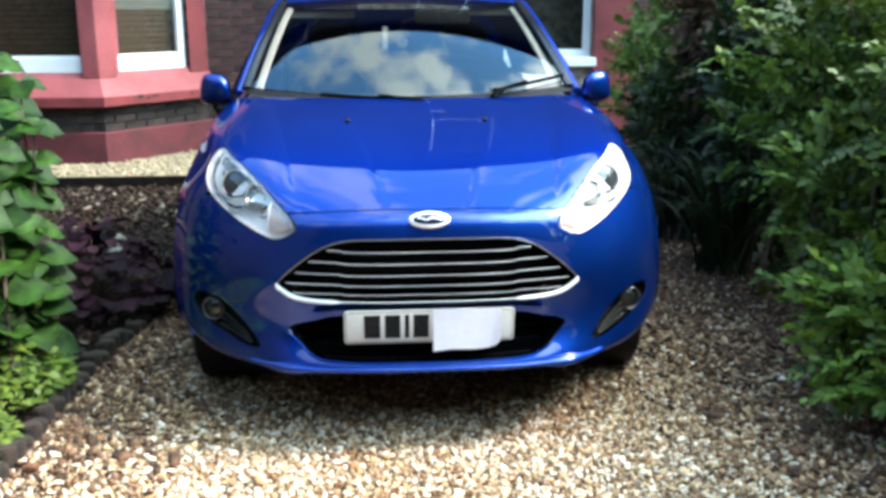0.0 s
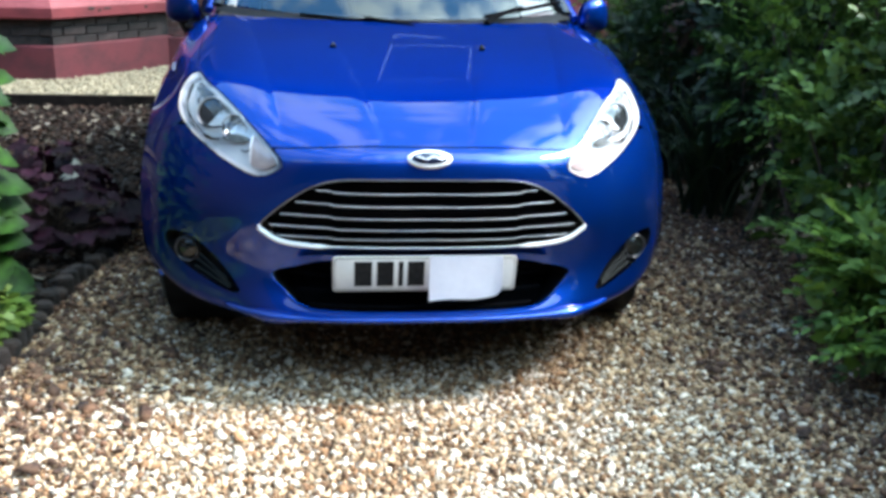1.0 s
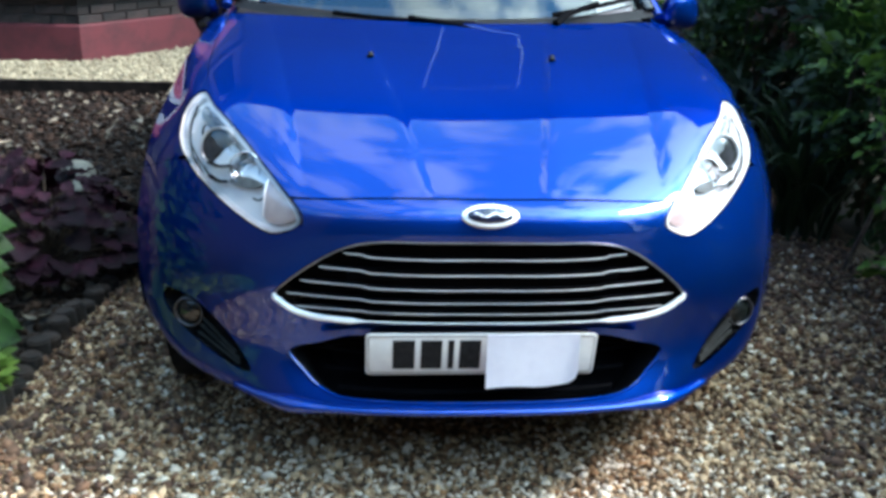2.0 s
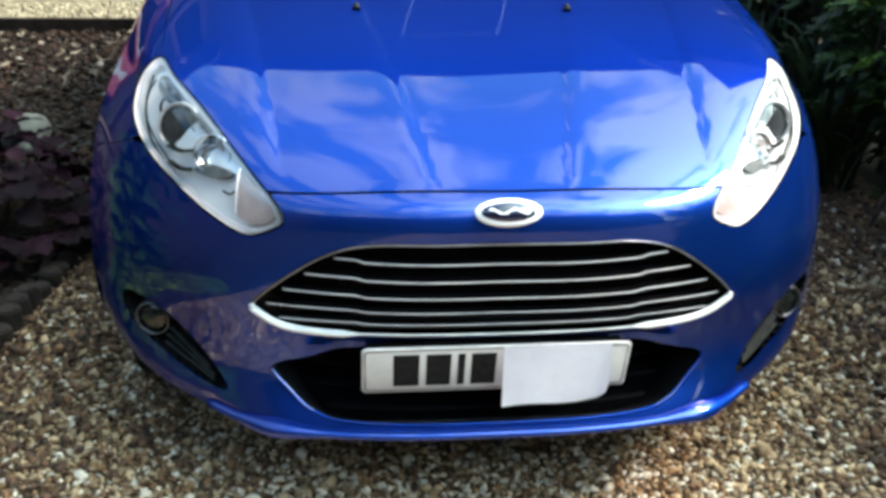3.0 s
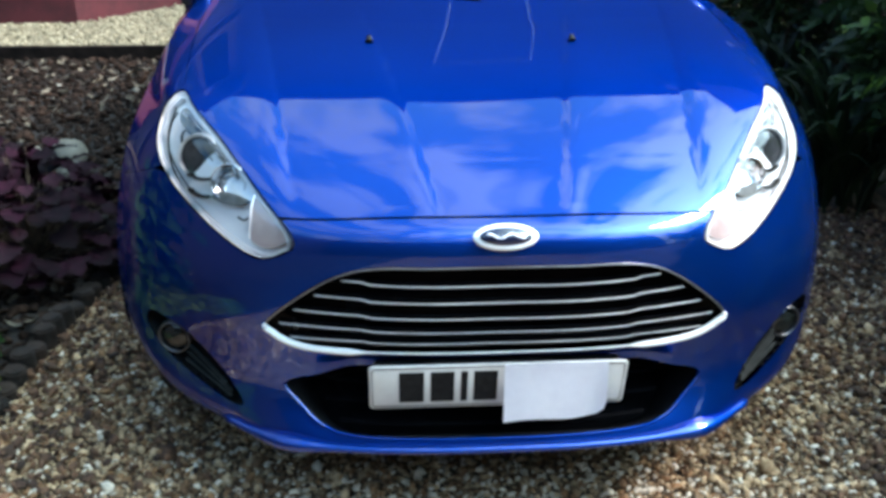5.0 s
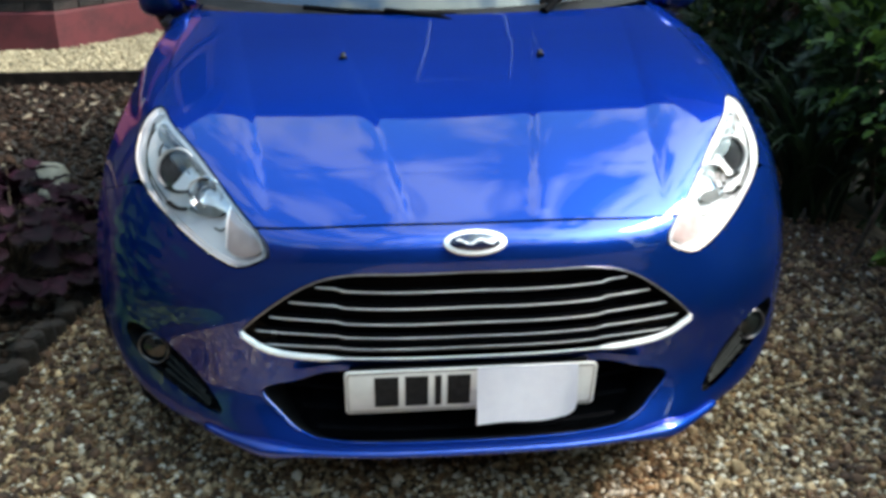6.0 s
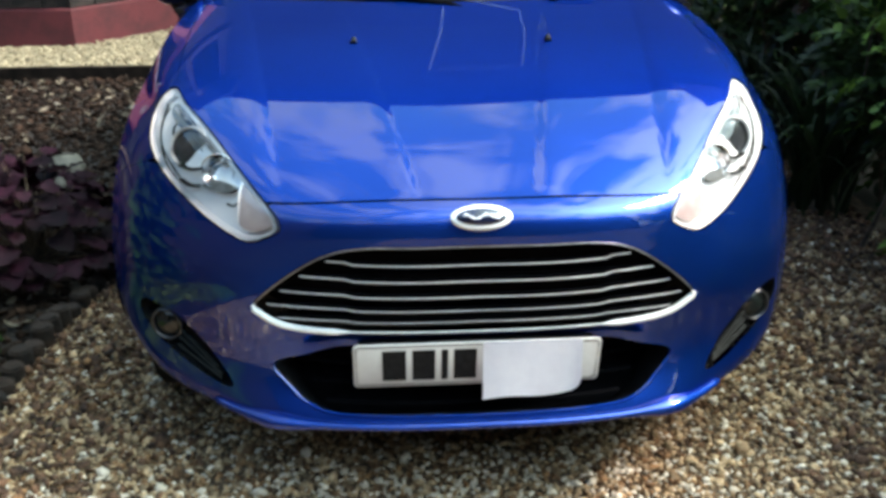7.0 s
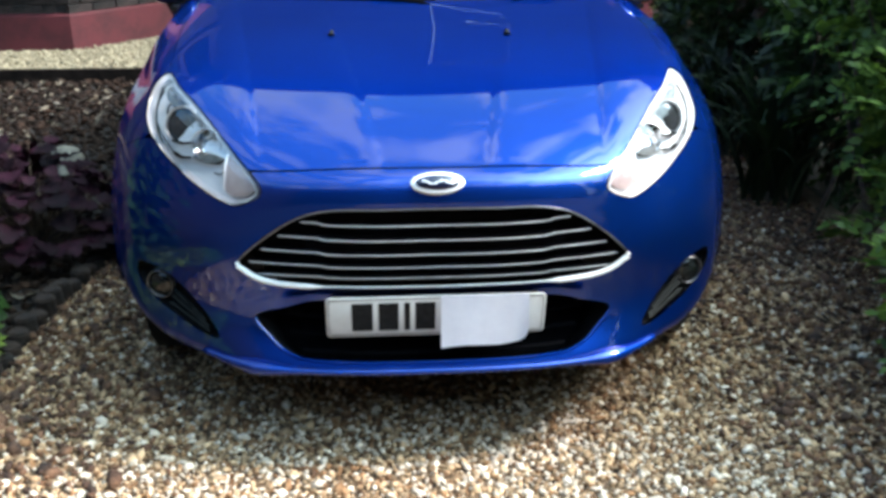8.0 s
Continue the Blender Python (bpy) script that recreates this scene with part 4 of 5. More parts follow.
def wheel(sgn, y):
    rim_at = Matrix.Translation((sgn * .728, y, WHEEL_R)) @ pose(0, 0, 0, 0, sgn * 90, 0)

    def ring(prof, k=36):
        vs = [rim_at @ Vector((a * math.cos(j * math.tau / k), a * math.sin(j * math.tau / k), h)) for a, h in prof for j in range(k)]
        return vs, [(i * k + j, i * k + (j + 1) % k, (i + 1) * k + (j + 1) % k, (i + 1) * k + j) for i in range(len(prof) - 1) for j in range(k)]
    w = empty("wheel", 0, 0, 0)
    car_part(w)
    parts = [mesh_object("tyre", *ring([(.205, -.09), (.26, -.098), (.292, -.085), (.30, -.05), (.30, .05), (.292, .085), (.26, .098), (.205, .09)]), RUBBER, None, True),
             mesh_object("rim", *ring([(.0, .05), (.05, .062), (.06, .05), (.17, .07), (.20, .088), (.207, .088), (.20, .03), (.19, -.08)]), SATIN, None, True)]
    for j in range(5):
        a = j * math.tau / 5
        parts.append(part("spoke", tube_bm([rim_at @ Vector((r * math.cos(a), r * math.sin(a), .075)) for r in (.05, .12, .195)], [.022, .017, .02], 6, .6), SATIN))
    for ob in parts:
        ob.parent = w


for sgn in (1, -1):
    for y in WHEELS_Y:
        wheel(sgn, y)
    car_part(part("wheel_liner", tube_bm([(sgn * .45, WHEELS_Y[0], .32), (sgn * .80, WHEELS_Y[0], .32)], .34, 20), BLACK_PLASTIC))

# washer jets, wipers
for sgn in (1, -1):
    c = Vector(front(*on_front([(sgn * .250, .712)], (sgn * 1.2, 9), 1)[0])[0])
    car_part(part("washer_jet", tube_bm([c + Vector((0, -.004, .001)), c + Vector((0, .006, .010)), c + Vector((0, .014, .006))], [.010, .007, .004], 8), BLACK_PLASTIC, label="small black washer jet"))
for name, ends in (("wiper", (-.52, .10)), ("wiper", (.66, .16))):
    a, b = ends
    if a < 0:
        pts = [screen(a + (b - a) * t, .006 - .016 * t) + Vector((0, -.012, .006)) for t in np.linspace(0, 1, 16)]
    else:
        pts = [screen(.94 + (.46 - .94) * t, .070 - .058 * t) + Vector((0, -.012, .014)) for t in np.linspace(0, 1, 16)]
    wiper = car_part(part(name, tube_bm(pts, .0065, 6, 1.3), GRILLE_BLACK, label="black wiper blade resting on the screen"))
    arm = part("wiper_arm", tube_bm([pts[8] + Vector((0, -.01, .012)), pts[13] + Vector((0, -.035, .0)), pts[15] + Vector((0, -.06, -.02))], [.007, .010, .014], 6), GRILLE_BLACK)
    arm.parent = wiper

# inside the car
car_part(part("dashboard", fill_bm(lambda i, j: Vector((-.70 + 1.4 * i, 1.16 + .60 * j + .10 * abs(2 * i - 1) ** 2, .955 + .02 * math.sin(j * 3) - .30 * max(0, j - .75))), 20, 16), DASH, label="dark dashboard"))
car_part(part("cabin_floor", box_bm((-.74, 1.3, .26), (.74, 3.7, .30), .01), DASH))
for sx in (-.36, .36):
    seat = car_part(part("seat_back", prism_bm(rounded(.48, .60, .10, sx, .80), 2.50, 2.62, "y", .03), CLOTH, label="dark cloth seat back"))
    hr = part("headrest", prism_bm(rounded(.25, .17, .06, sx, 1.18), 2.55, 2.63, "y", .025), CLOTH)
    hr.parent = seat
car_part(part("rear_bench", prism_bm(rounded(1.2, .50, .08, 0, .80), 3.05, 3.17, "y", .03), CLOTH))
ring_pts = [Matrix.Translation((-.36, 1.82, .93)) @ pose(0, 0, 0, 62, 0, 0) @ Vector((.185 * math.cos(a), .185 * math.sin(a), 0)) for a in np.linspace(0, math.tau, 28, endpoint=False)]
car_part(part("steering_wheel", tube_bm(ring_pts, .016, 8, closed=True), BLACK_PLASTIC))
car_part(part("rear_view_mirror", prism_bm(rounded(.27, .066, .022, .19, 1.305), 1.955, 1.98, "y", .006), DULL_RING, label="grey rear-view mirror"))
# pale strips added to stand in for bright bands high behind the screen
for x0, x1, z0 in ((-.545, -.235, 1.300), (.215, .560, 1.312)):
    car_part(part("sun_visor", box_bm((x0, 2.12, z0), (x1, 2.20, z0 + .028), .006), LINING, label="pale strip standing in for a bright band near the screen's head"))
car_part(part("hanging_tag", box_bm((-.101, 1.985, 1.150), (-.077, 1.988, 1.258), .001, 1), LINING, label="white tag hanging behind the glass"))
car_part(part("hanging_disc", prism_bm([(.026 * math.cos(a) - .012, .026 * math.sin(a) + 1.192) for a in np.linspace(0, math.tau, 20, endpoint=False)], 1.80, 1.806, "y"), PALE_CHIP, label="pale yellow air freshener disc"))
car_part(part("hanging_cord", tube_bm([(-.012, 1.80, 1.217), (-.01, 1.84, 1.28), (.06, 1.95, 1.30)], .0018, 5), BLACK_PLASTIC))

card = fill_bm(lambda i, j: screen(.70 + .19 * i, .03 + .13 * j * (1 - .35 * i)) + Vector((0, .012, -.010)), 6, 4)
bmesh.ops.solidify(card, geom=card.faces[:], thickness=.001)
car_part(part("screen_card", card, PAPER, label="white card lying in the corner of the windscreen"))


# ---- ground ----
def plane(name, x0, x1, y0, y1, z, mat, label, category="ground"):
    ob = part(name, fill_bm(lambda i, j: (x0 + (x1 - x0) * i, y0 + (y1 - y0) * j, z), 1, 1), mat, smooth=False)
    return tagged(ob, label, category, kind="structure")


def area(name, outline, z, mat, label, category):
    bm = bmesh.new()
    bm.faces.new([bm.verts.new((x, y, z)) for x, y in outline])
    bmesh.ops.triangulate(bm, faces=bm.faces[:])
    return tagged(part(name, bm, mat, smooth=False), label, category, kind="structure")


plane("ground", -900, 900, -900, 900, -0.03, EARTH, "bare earth stretching away past the garden")
BED_EDGE = [(-1.40, -6.9), (-1.34, -1.6), (-1.30, -.4), (-1.28, .2), (-1.26, .75), (-1.17, 1.4), (-1.13, 2.0), (-1.12, 2.8), (-1.16, 3.6), (-1.25, 4.5)]
area("drive", [(-1.5, -7), (1.9, -7), (1.9, 6.85), (-6.5, 6.85), (-6.5, 4.5), (-1.2, 4.4)], -0.008, GRAVEL_BED, "drive of pale mixed stone chips", "drive")
area("flower_bed", [*BED_EDGE, (-6.0, 4.58), (-6.0, -6.9)], 0.012, SOIL, "dark flower bed soil strewn with bark", "flower bed")

RNG = np.random.RandomState(7)
ICO = bmesh.new()
bmesh.ops.create_icosphere(ICO, subdivisions=1, radius=1.0)
ICO_V = np.array([tuple(v.co) for v in ICO.verts])
ICO_F = np.array([[v.index for v in f.verts] for f in ICO.faces])
ICO.free()


def scatter(name, xy, z, size, mat, label, category, flat=(0.45, 0.8), rough=0.28, lift=0.3):
    """Many loose stones or chips as one mesh: random lumps, turned at random."""
    n = len(xy)
    s = size * RNG.lognormal(0, 0.30, n)
    shape = ICO_V[None] * (1 + rough * RNG.uniform(-1, 1, (n, 12, 1)))
    shape = shape * np.stack((np.ones(n), RNG.uniform(.5, .95, n), RNG.uniform(*flat, n)), 1)[:, None]
    a, b, c = RNG.uniform(0, math.tau, n), RNG.normal(0, .45, n), RNG.normal(0, .45, n)
    ca, sa, cb, sb, cc, sc = np.cos(a), np.sin(a), np.cos(b), np.sin(b), np.cos(c), np.sin(c)
    zero, one = np.zeros(n), np.ones(n)
    rz = np.stack((ca, -sa, zero, sa, ca, zero, zero, zero, one), 1).reshape(n, 3, 3)
    rx = np.stack((one, zero, zero, zero, cb, -sb, zero, sb, cb), 1).reshape(n, 3, 3)
    ry = np.stack((cc, zero, sc, zero, one, zero, -sc, zero, cc), 1).reshape(n, 3, 3)
    turn = rz @ rx @ ry
    v = np.einsum("nij,nkj->nki", turn, shape) * s[:, None, None] * 0.5
    v[:, :, :2] += xy[:, None, :]
    v[:, :, 2] += (z + lift * s * RNG.uniform(.1, 1, n))[:, None]
    f = (ICO_F[None] + 12 * np.arange(n)[:, None, None]).reshape(-1, 3)
    data = bpy.data.meshes.new(name)
    data.vertices.add(n * 12)
    data.vertices.foreach_set("co", v.reshape(-1).astype(np.float32))
    data.loops.add(len(f) * 3)
    data.loops.foreach_set("vertex_index", f.reshape(-1).astype(np.int32))
    data.polygons.add(len(f))
    data.polygons.foreach_set("loop_start", np.arange(0, len(f) * 3, 3, dtype=np.int32))
    data.update(calc_edges=True)
    data.materials.append(mat)
    return tagged(new(name, data), label, category, kind="stuff")


def jittered(x0, x1, y0, y1, step):
    gx, gy = np.meshgrid(np.arange(x0, x1, step), np.arange(y0, y1, step))
    p = np.stack((gx.ravel(), gy.ravel()), 1)
    return p + RNG.uniform(-.6, .6, p.shape) * step


def edge_x(y):
    return np.interp(y, [b for _, b in BED_EDGE], [a for a, _ in BED_EDGE])


near = jittered(-1.4, 1.75, -.75, 1.2, .0118)
near = near[near[:, 0] > edge_x(near[:, 1])]
far = jittered(-1.3, 1.8, 1.2, 4.6, .020)
far = far[(far[:, 0] > edge_x(far[:, 1])) & (np.abs(far[:, 0]) > .55)]
back = jittered(-1.4, 1.8, -2.6, -.75, .017)
back = back[back[:, 0] > edge_x(back[:, 1])]
behind = jittered(-1.45, 1.85, -6.9, -2.6, .034)
chips = np.vstack((near, far, back))
# paler for the light in front, browner for dirt and shade along the border, beside and under the car
pale_share = np.clip((.34 - chips[:, 1]) / .36, 0, 1) * np.clip((1.25 - chips[:, 0]) / .5, 0, 1)
pale_share *= np.clip(.75 + .9 * np.array([noise.noise(Vector((x * 1.7, y * 1.7, 3.1))) for x, y in chips]), .25, 1.2)
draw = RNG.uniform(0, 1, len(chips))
pick = np.where(draw < .14 + .31 * pale_share, .6, np.where(draw > .62 + .27 * pale_share, .9, .2))
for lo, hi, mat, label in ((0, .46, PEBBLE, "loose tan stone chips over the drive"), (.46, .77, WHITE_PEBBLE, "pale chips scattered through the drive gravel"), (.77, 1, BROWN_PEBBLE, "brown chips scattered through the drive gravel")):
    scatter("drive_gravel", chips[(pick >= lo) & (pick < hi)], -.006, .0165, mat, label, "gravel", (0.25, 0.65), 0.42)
edge_bits = jittered(-1.35, 1.8, -.75, 3.2, .026)
edge_bits = edge_bits[edge_bits[:, 0] > edge_x(edge_bits[:, 1]) + .02]
edge_bits = edge_bits[RNG.uniform(0, 1, len(edge_bits)) < np.clip((np.abs(edge_bits[:, 0] - .05) - .70 + .15 * edge_bits[:, 1]) / .55, 0, .85)]
scatter("leaf_litter", edge_bits, .003, .026, LITTER, "brown leaf litter and soil crumbs along the drive's edges", "litter", (0.12, 0.35), 0.4, .25)
scatter("drive_gravel", behind, -.006, .032, PEBBLE, "coarser tan stone chips along the drive's entrance", "gravel", (0.25, 0.6), 0.4)
strip = jittered(-3.6, -.6, 4.60, 6.85, .020)
scatter("house_gravel", strip, -.006, .024, PALE_CHIP, "sunlit cream stone chips along the house", "gravel")
mulch = np.vstack((jittered(-3.4, -1.1, -.6, 4.55, .034), jittered(-6.0, -3.4, -1.6, 4.55, .07), jittered(-3.4, -1.1, -1.6, -.6, .06)))
mulch = mulch[mulch[:, 0] < edge_x(mulch[:, 1]) - .02]
scatter("bark_mulch", mulch, .012, .042, BARK, "dark bark chips and dead leaves on the bed", "mulch", (0.15, 0.4), 0.4, .25)
crumbs = jittered(-3.4, -1.1, -.6, 4.55, .40)
crumbs = crumbs[crumbs[:, 0] < edge_x(crumbs[:, 1]) - .03]
scatter("bed_stones", crumbs, .014, .034, COBBLE, "a few pale stones scattered over the bed", "stones", (0.4, 0.8), 0.3, .3)


def curled_leaves(xy, size, seed):
    """Dead leaves, each a thin blade curled along its length, lying at random."""
    rng = np.random.default_rng(seed)
    verts, faces = [], []
    for x, y in xy:
        long, wide = size * rng.lognormal(0, .3), size * rng.uniform(.3, .6)
        curl, cup, turn = rng.uniform(.5, 2.6), rng.uniform(.2, 1.2), rng.uniform(0, math.tau)
        tilt, base = pose(0, 0, 0, rng.normal(0, 22), rng.normal(0, 22), math.degrees(turn)).to_3x3(), len(verts)
        for i in range(6):
            u = i / 5
            half = wide * (.12 + math.sin(math.pi * min(u + .06, 1)) * .44)
            bend = curl * (u - .5)
            mid = Vector((math.sin(bend) / curl * long, 0, (1 - math.cos(bend)) / curl * long))
            for side in (-1, 0, 1):
                q = tilt @ (mid + Vector((0, side * half, abs(side) * half * cup)))
                verts.append((x + q.x, y + q.y, .030 + max(q.z, -.012)))
        for i in range(5):
            for k in range(2):
                a = base + i * 3 + k
                faces.append((a, a + 1, a + 4, a + 3))
    data = bpy.data.meshes.new("dry_leaves")
    data.from_pydata(verts, [], faces)
    data.materials.append(DRY_LEAF)
    return tagged(new("dry_leaves", data), "curled pale brown dead leaves lying over the bed", "dead leaves", kind="stuff")


dead = jittered(-3.6, -1.1, .9, 4.50, .115)
dead = dead[(dead[:, 0] < edge_x(dead[:, 1]) - .04) & (np.array([noise.noise(Vector((x * 1.6, y * 1.6, 7.7))) for x, y in dead]) > -.12)]
curled_leaves(dead, .054, 61)


def boulder(x, y, z, r, squash, turn, label):
    bm = bmesh.new()
    bmesh.ops.create_icosphere(bm, subdivisions=4, radius=1.0)
    for v in bm.verts:
        k = 1 + .10 * noise.noise(v.co * 1.4 + Vector((x * 9, y, 0))) + .02 * noise.noise(v.co * 6)
        v.co = Vector((v.co.x * r * k, v.co.y * r * .8 * k, v.co.z * r * squash * k))
    ob = tagged(part("cobblestone", bm, COBBLE), label, "stone", "garden cobbles")
    ob.matrix_world = pose(x, y, z, 6, -4, turn)
    return ob


boulder(-1.562, 2.35, .045, .062, .72, 20, "smooth pale rounded cobblestone lying on the flower bed")
boulder(-1.61, 2.50, .070, .086, .80, -30, "larger greenish-grey cobblestone behind the pale one")
boulder(-1.80, 2.56, .045, .058, .7, 60, "small whitish cobblestone half hidden by leaves")

# edging: a board along the far side, short logs along the drive
board = part("edging_board", box_bm((-6.0, 4.555, -.03), (-1.24, 4.60, .100), .006), DARK_BOARD, smooth=False)
tagged(board, "dark timber edging board between bed and gravel", "edging")
log_bm = bmesh.new()
bmesh.ops.create_cone(log_bm, cap_ends=True, segments=14, radius1=.034, radius2=.033, depth=.16)
bmesh.ops.bevel(log_bm, geom=[e for e in log_bm.edges if abs(e.verts[0].co.z - e.verts[1].co.z) < .01], offset=.006, segments=2, affect="EDGES")
edging = empty("log_edging", -1.25, .5, 0, label="low border of short upright dark wooden logs", category="edging")
first_log = part("log", log_bm, LOG)
ys, made = -1.6, 0
while ys < 4.5:
    ob = first_log if not made else new("log", first_log.data)
    ob.parent = edging
    ob.matrix_parent_inverse = Matrix.Translation((-1.25, .5, 0)).inverted()
    ob.matrix_basis = pose(float(edge_x(ys)), ys, -.028 + RNG.uniform(-.022, .02), RNG.uniform(-5, 5), RNG.uniform(-5, 5), RNG.uniform(0, 360))
    ys += RNG.uniform(.064, .074)
    made += 1


# ---- house ----
WALL_Y, MID_BAY = 6.80, -3.45
N_CANT = Vector((.768, -.640))


def bay(d, back=6.95):
    """The canted bay's outline, set out by d."""
    corner, end = Vector((-2.52 + .468 * d, 5.85 - d)), Vector((-1.77, 6.75)) + N_CANT * d
    slide = (back - end.y) / .90
    end = Vector((end.x + .75 * slide, back))
    half = [tuple(corner), tuple(end)]
    return [(2 * MID_BAY - x, y) for x, y in half[::-1]] + half


def structure(ob, label, category):
    return tagged(ob, label, category, kind="structure")


def loft_bm(rings):
    bm = bmesh.new()
    rows = [[bm.verts.new((x, y, z)) for x, y in ring] for ring, z in rings]
    for a, b in zip(rows, rows[1:]):
        for i in range(len(a)):
            j = (i + 1) % len(a)
            bm.faces.new((a[i], a[j], b[j], b[i]))
    bm.faces.new(rows[0][::-1])
    bm.faces.new(rows[-1])
    return bm


house = empty("house", 0, 7.5, 0, label="brown brick house with a red-painted bay and white windows", category="house")
HOUSE_INV = Matrix.Translation((0, 7.5, 0)).inverted()


def house_part(ob):
    ob.parent, ob.matrix_parent_inverse = house, HOUSE_INV
    return ob


EAVES = 6.3
WINDOW = (.75, 2.06, .86, 2.35)
wall_bm = bmesh.new()
for lo, hi in (((-9, WALL_Y + .012, -.1), (WINDOW[0], WALL_Y + .30, 1.60)), ((WINDOW[1], WALL_Y + .012, -.1), (9, WALL_Y + .30, 1.60)),
               ((WINDOW[0], WALL_Y + .012, -.1), (WINDOW[1], WALL_Y + .30, WINDOW[2]))):
    box_bm(lo, hi, bm=wall_bm)
upper_bm = bmesh.new()
for lo, hi in (((-9, WALL_Y, 1.60), (WINDOW[0], WALL_Y + .30, WINDOW[3])), ((WINDOW[1], WALL_Y, 1.60), (9, WALL_Y + .30, WINDOW[3])), ((-9, WALL_Y, WINDOW[3]), (9, WALL_Y + .30, EAVES))):
    box_bm(lo, hi, bm=upper_bm)
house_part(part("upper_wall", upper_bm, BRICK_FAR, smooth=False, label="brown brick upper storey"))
main_wall = house_part(part("wall", wall_bm, MORTAR, smooth=False, label="brown brick front wall with pale joints"))
house_part(part("side_wall", box_bm((-9, WALL_Y + .30, -.1), (9, 13.5, EAVES - .02)), MORTAR, smooth=False))
house_part(part("bay_plinth", loft_bm([(bay(.03), -.1), (bay(.03), .27), (bay(.012), .285)]), SHADED_RED, smooth=False, label="red-painted plinth, its shade put into the darker colour"))
bay_wall = house_part(part("bay_wall", loft_bm([(bay(-.012), .2), (bay(-.012), .56)]), SOOTY_MORTAR, smooth=False, label="soot-blackened brick panel under the bay window"))
house_part(part("bay_sill_lip", loft_bm([(bay(.085), .505), (bay(.10), .515), (bay(.10), .592), (bay(.095), .600)]), RED_PAINT, smooth=False, label="red-painted stone sill edge"))
house_part(part("bay_sill", loft_bm([(bay(.092), .598), (bay(.0), .745), (bay(-.05), .80)]), PINK_PAINT, smooth=False, label="sloping sill in faded red paint, lightened for the light on it"))
for along, high, wide, tall in ((.34, .577, .035, .016), (.42, .560, .020, .012), (.50, .571, .045, .010), (.92, .566, .018, .014)):
    flake = bmesh.new()
    bmesh.ops.create_icosphere(flake, subdivisions=2, radius=1.0)
    centre = Vector((-2.52, 5.85)) + Vector((.75, .90)).normalized() * along + N_CANT * .102
    for v in flake.verts:
        w = v.co * (1 + .25 * noise.noise(v.co * 2.5 + Vector((along * 9, 0, 0))))
        q = centre + Vector((.640, .768)) * (w.x * wide) + N_CANT * (w.y * .004)
        v.co = Vector((q.x, q.y, high + w.z * tall))
    house_part(part("chip", flake, SOIL, label="bare patch where the sill paint has flaked"))
house_part(part("bay_head", loft_bm([(bay(.06), 2.30), (bay(.06), 2.62)]), RED_PAINT, smooth=False))
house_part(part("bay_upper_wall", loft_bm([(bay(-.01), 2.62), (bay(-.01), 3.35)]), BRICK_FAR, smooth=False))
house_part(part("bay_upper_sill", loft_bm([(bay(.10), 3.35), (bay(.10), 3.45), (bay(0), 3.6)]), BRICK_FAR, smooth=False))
house_part(part("bay_top", loft_bm([(bay(.08), 5.25), (bay(.08), 5.6), (bay(-.05), 5.7)]), SLATE, smooth=False))
for x0, x1 in ((MID_BAY - 1.75, MID_BAY + 1.75), (2.75, 6.25)):
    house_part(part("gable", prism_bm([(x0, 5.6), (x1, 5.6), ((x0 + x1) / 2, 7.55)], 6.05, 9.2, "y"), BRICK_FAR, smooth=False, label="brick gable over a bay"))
    for a in (x0, x1):
        mid = (x0 + x1) / 2
        ob = prism_bm([(a + math.copysign(.2, a - mid), 5.42), (a + math.copysign(.2, a - mid), 5.52), (mid, 7.72), (mid, 7.58)], 5.9, 9.2, "y")
        house_part(part("gable_roof", ob, SLATE, smooth=False))
bc = [Vector((x, y)) for x, y in bay(0)]


def pier(a, b, c, z0, z1, depth=.16):
    """An upright stone pier bent round a corner: a, b, c in plan."""
    inner = [Vector(p) + Vector((0, depth)) for p in (c, b, a)]
    return prism_bm([tuple(Vector(p)) for p in (a, b, c)] + [tuple(p) for p in inner], z0, z1, "z", .012)


cant = (bc[3] - bc[2]).normalized()
for z0, z1 in ((.745, 2.32), (3.55, 5.3)):
    house_part(part("bay_pier", pier(bc[2] + Vector((-.15, 0)), bc[2], bc[2] + cant * .172, z0, z1), PINK_PAINT if z0 < 1 else BRICK_FAR, smooth=False, label="red-painted corner pier, faded face also lightened for the light"))
    house_part(part("bay_pier", pier(Vector((2 * MID_BAY - bc[2].x, bc[2].y)) - Vector((cant.x, -cant.y)) * .172, Vector((2 * MID_BAY - bc[2].x, bc[2].y)), Vector((2 * MID_BAY - bc[2].x + .15, bc[2].y)), z0, z1), PINK_PAINT if z0 < 1 else BRICK_FAR, smooth=False))
    e0, e1 = bc[2] + cant * 1.0, bc[2] + cant * 1.22
    house_part(part("bay_jamb", prism_bm([tuple(e0), tuple(e1), (e1.x, e1.y + .2), (e0.x, e0.y + .3)], z0, z1, "z", .01), RED_PAINT if z0 < 1 else BRICK_FAR, smooth=False))


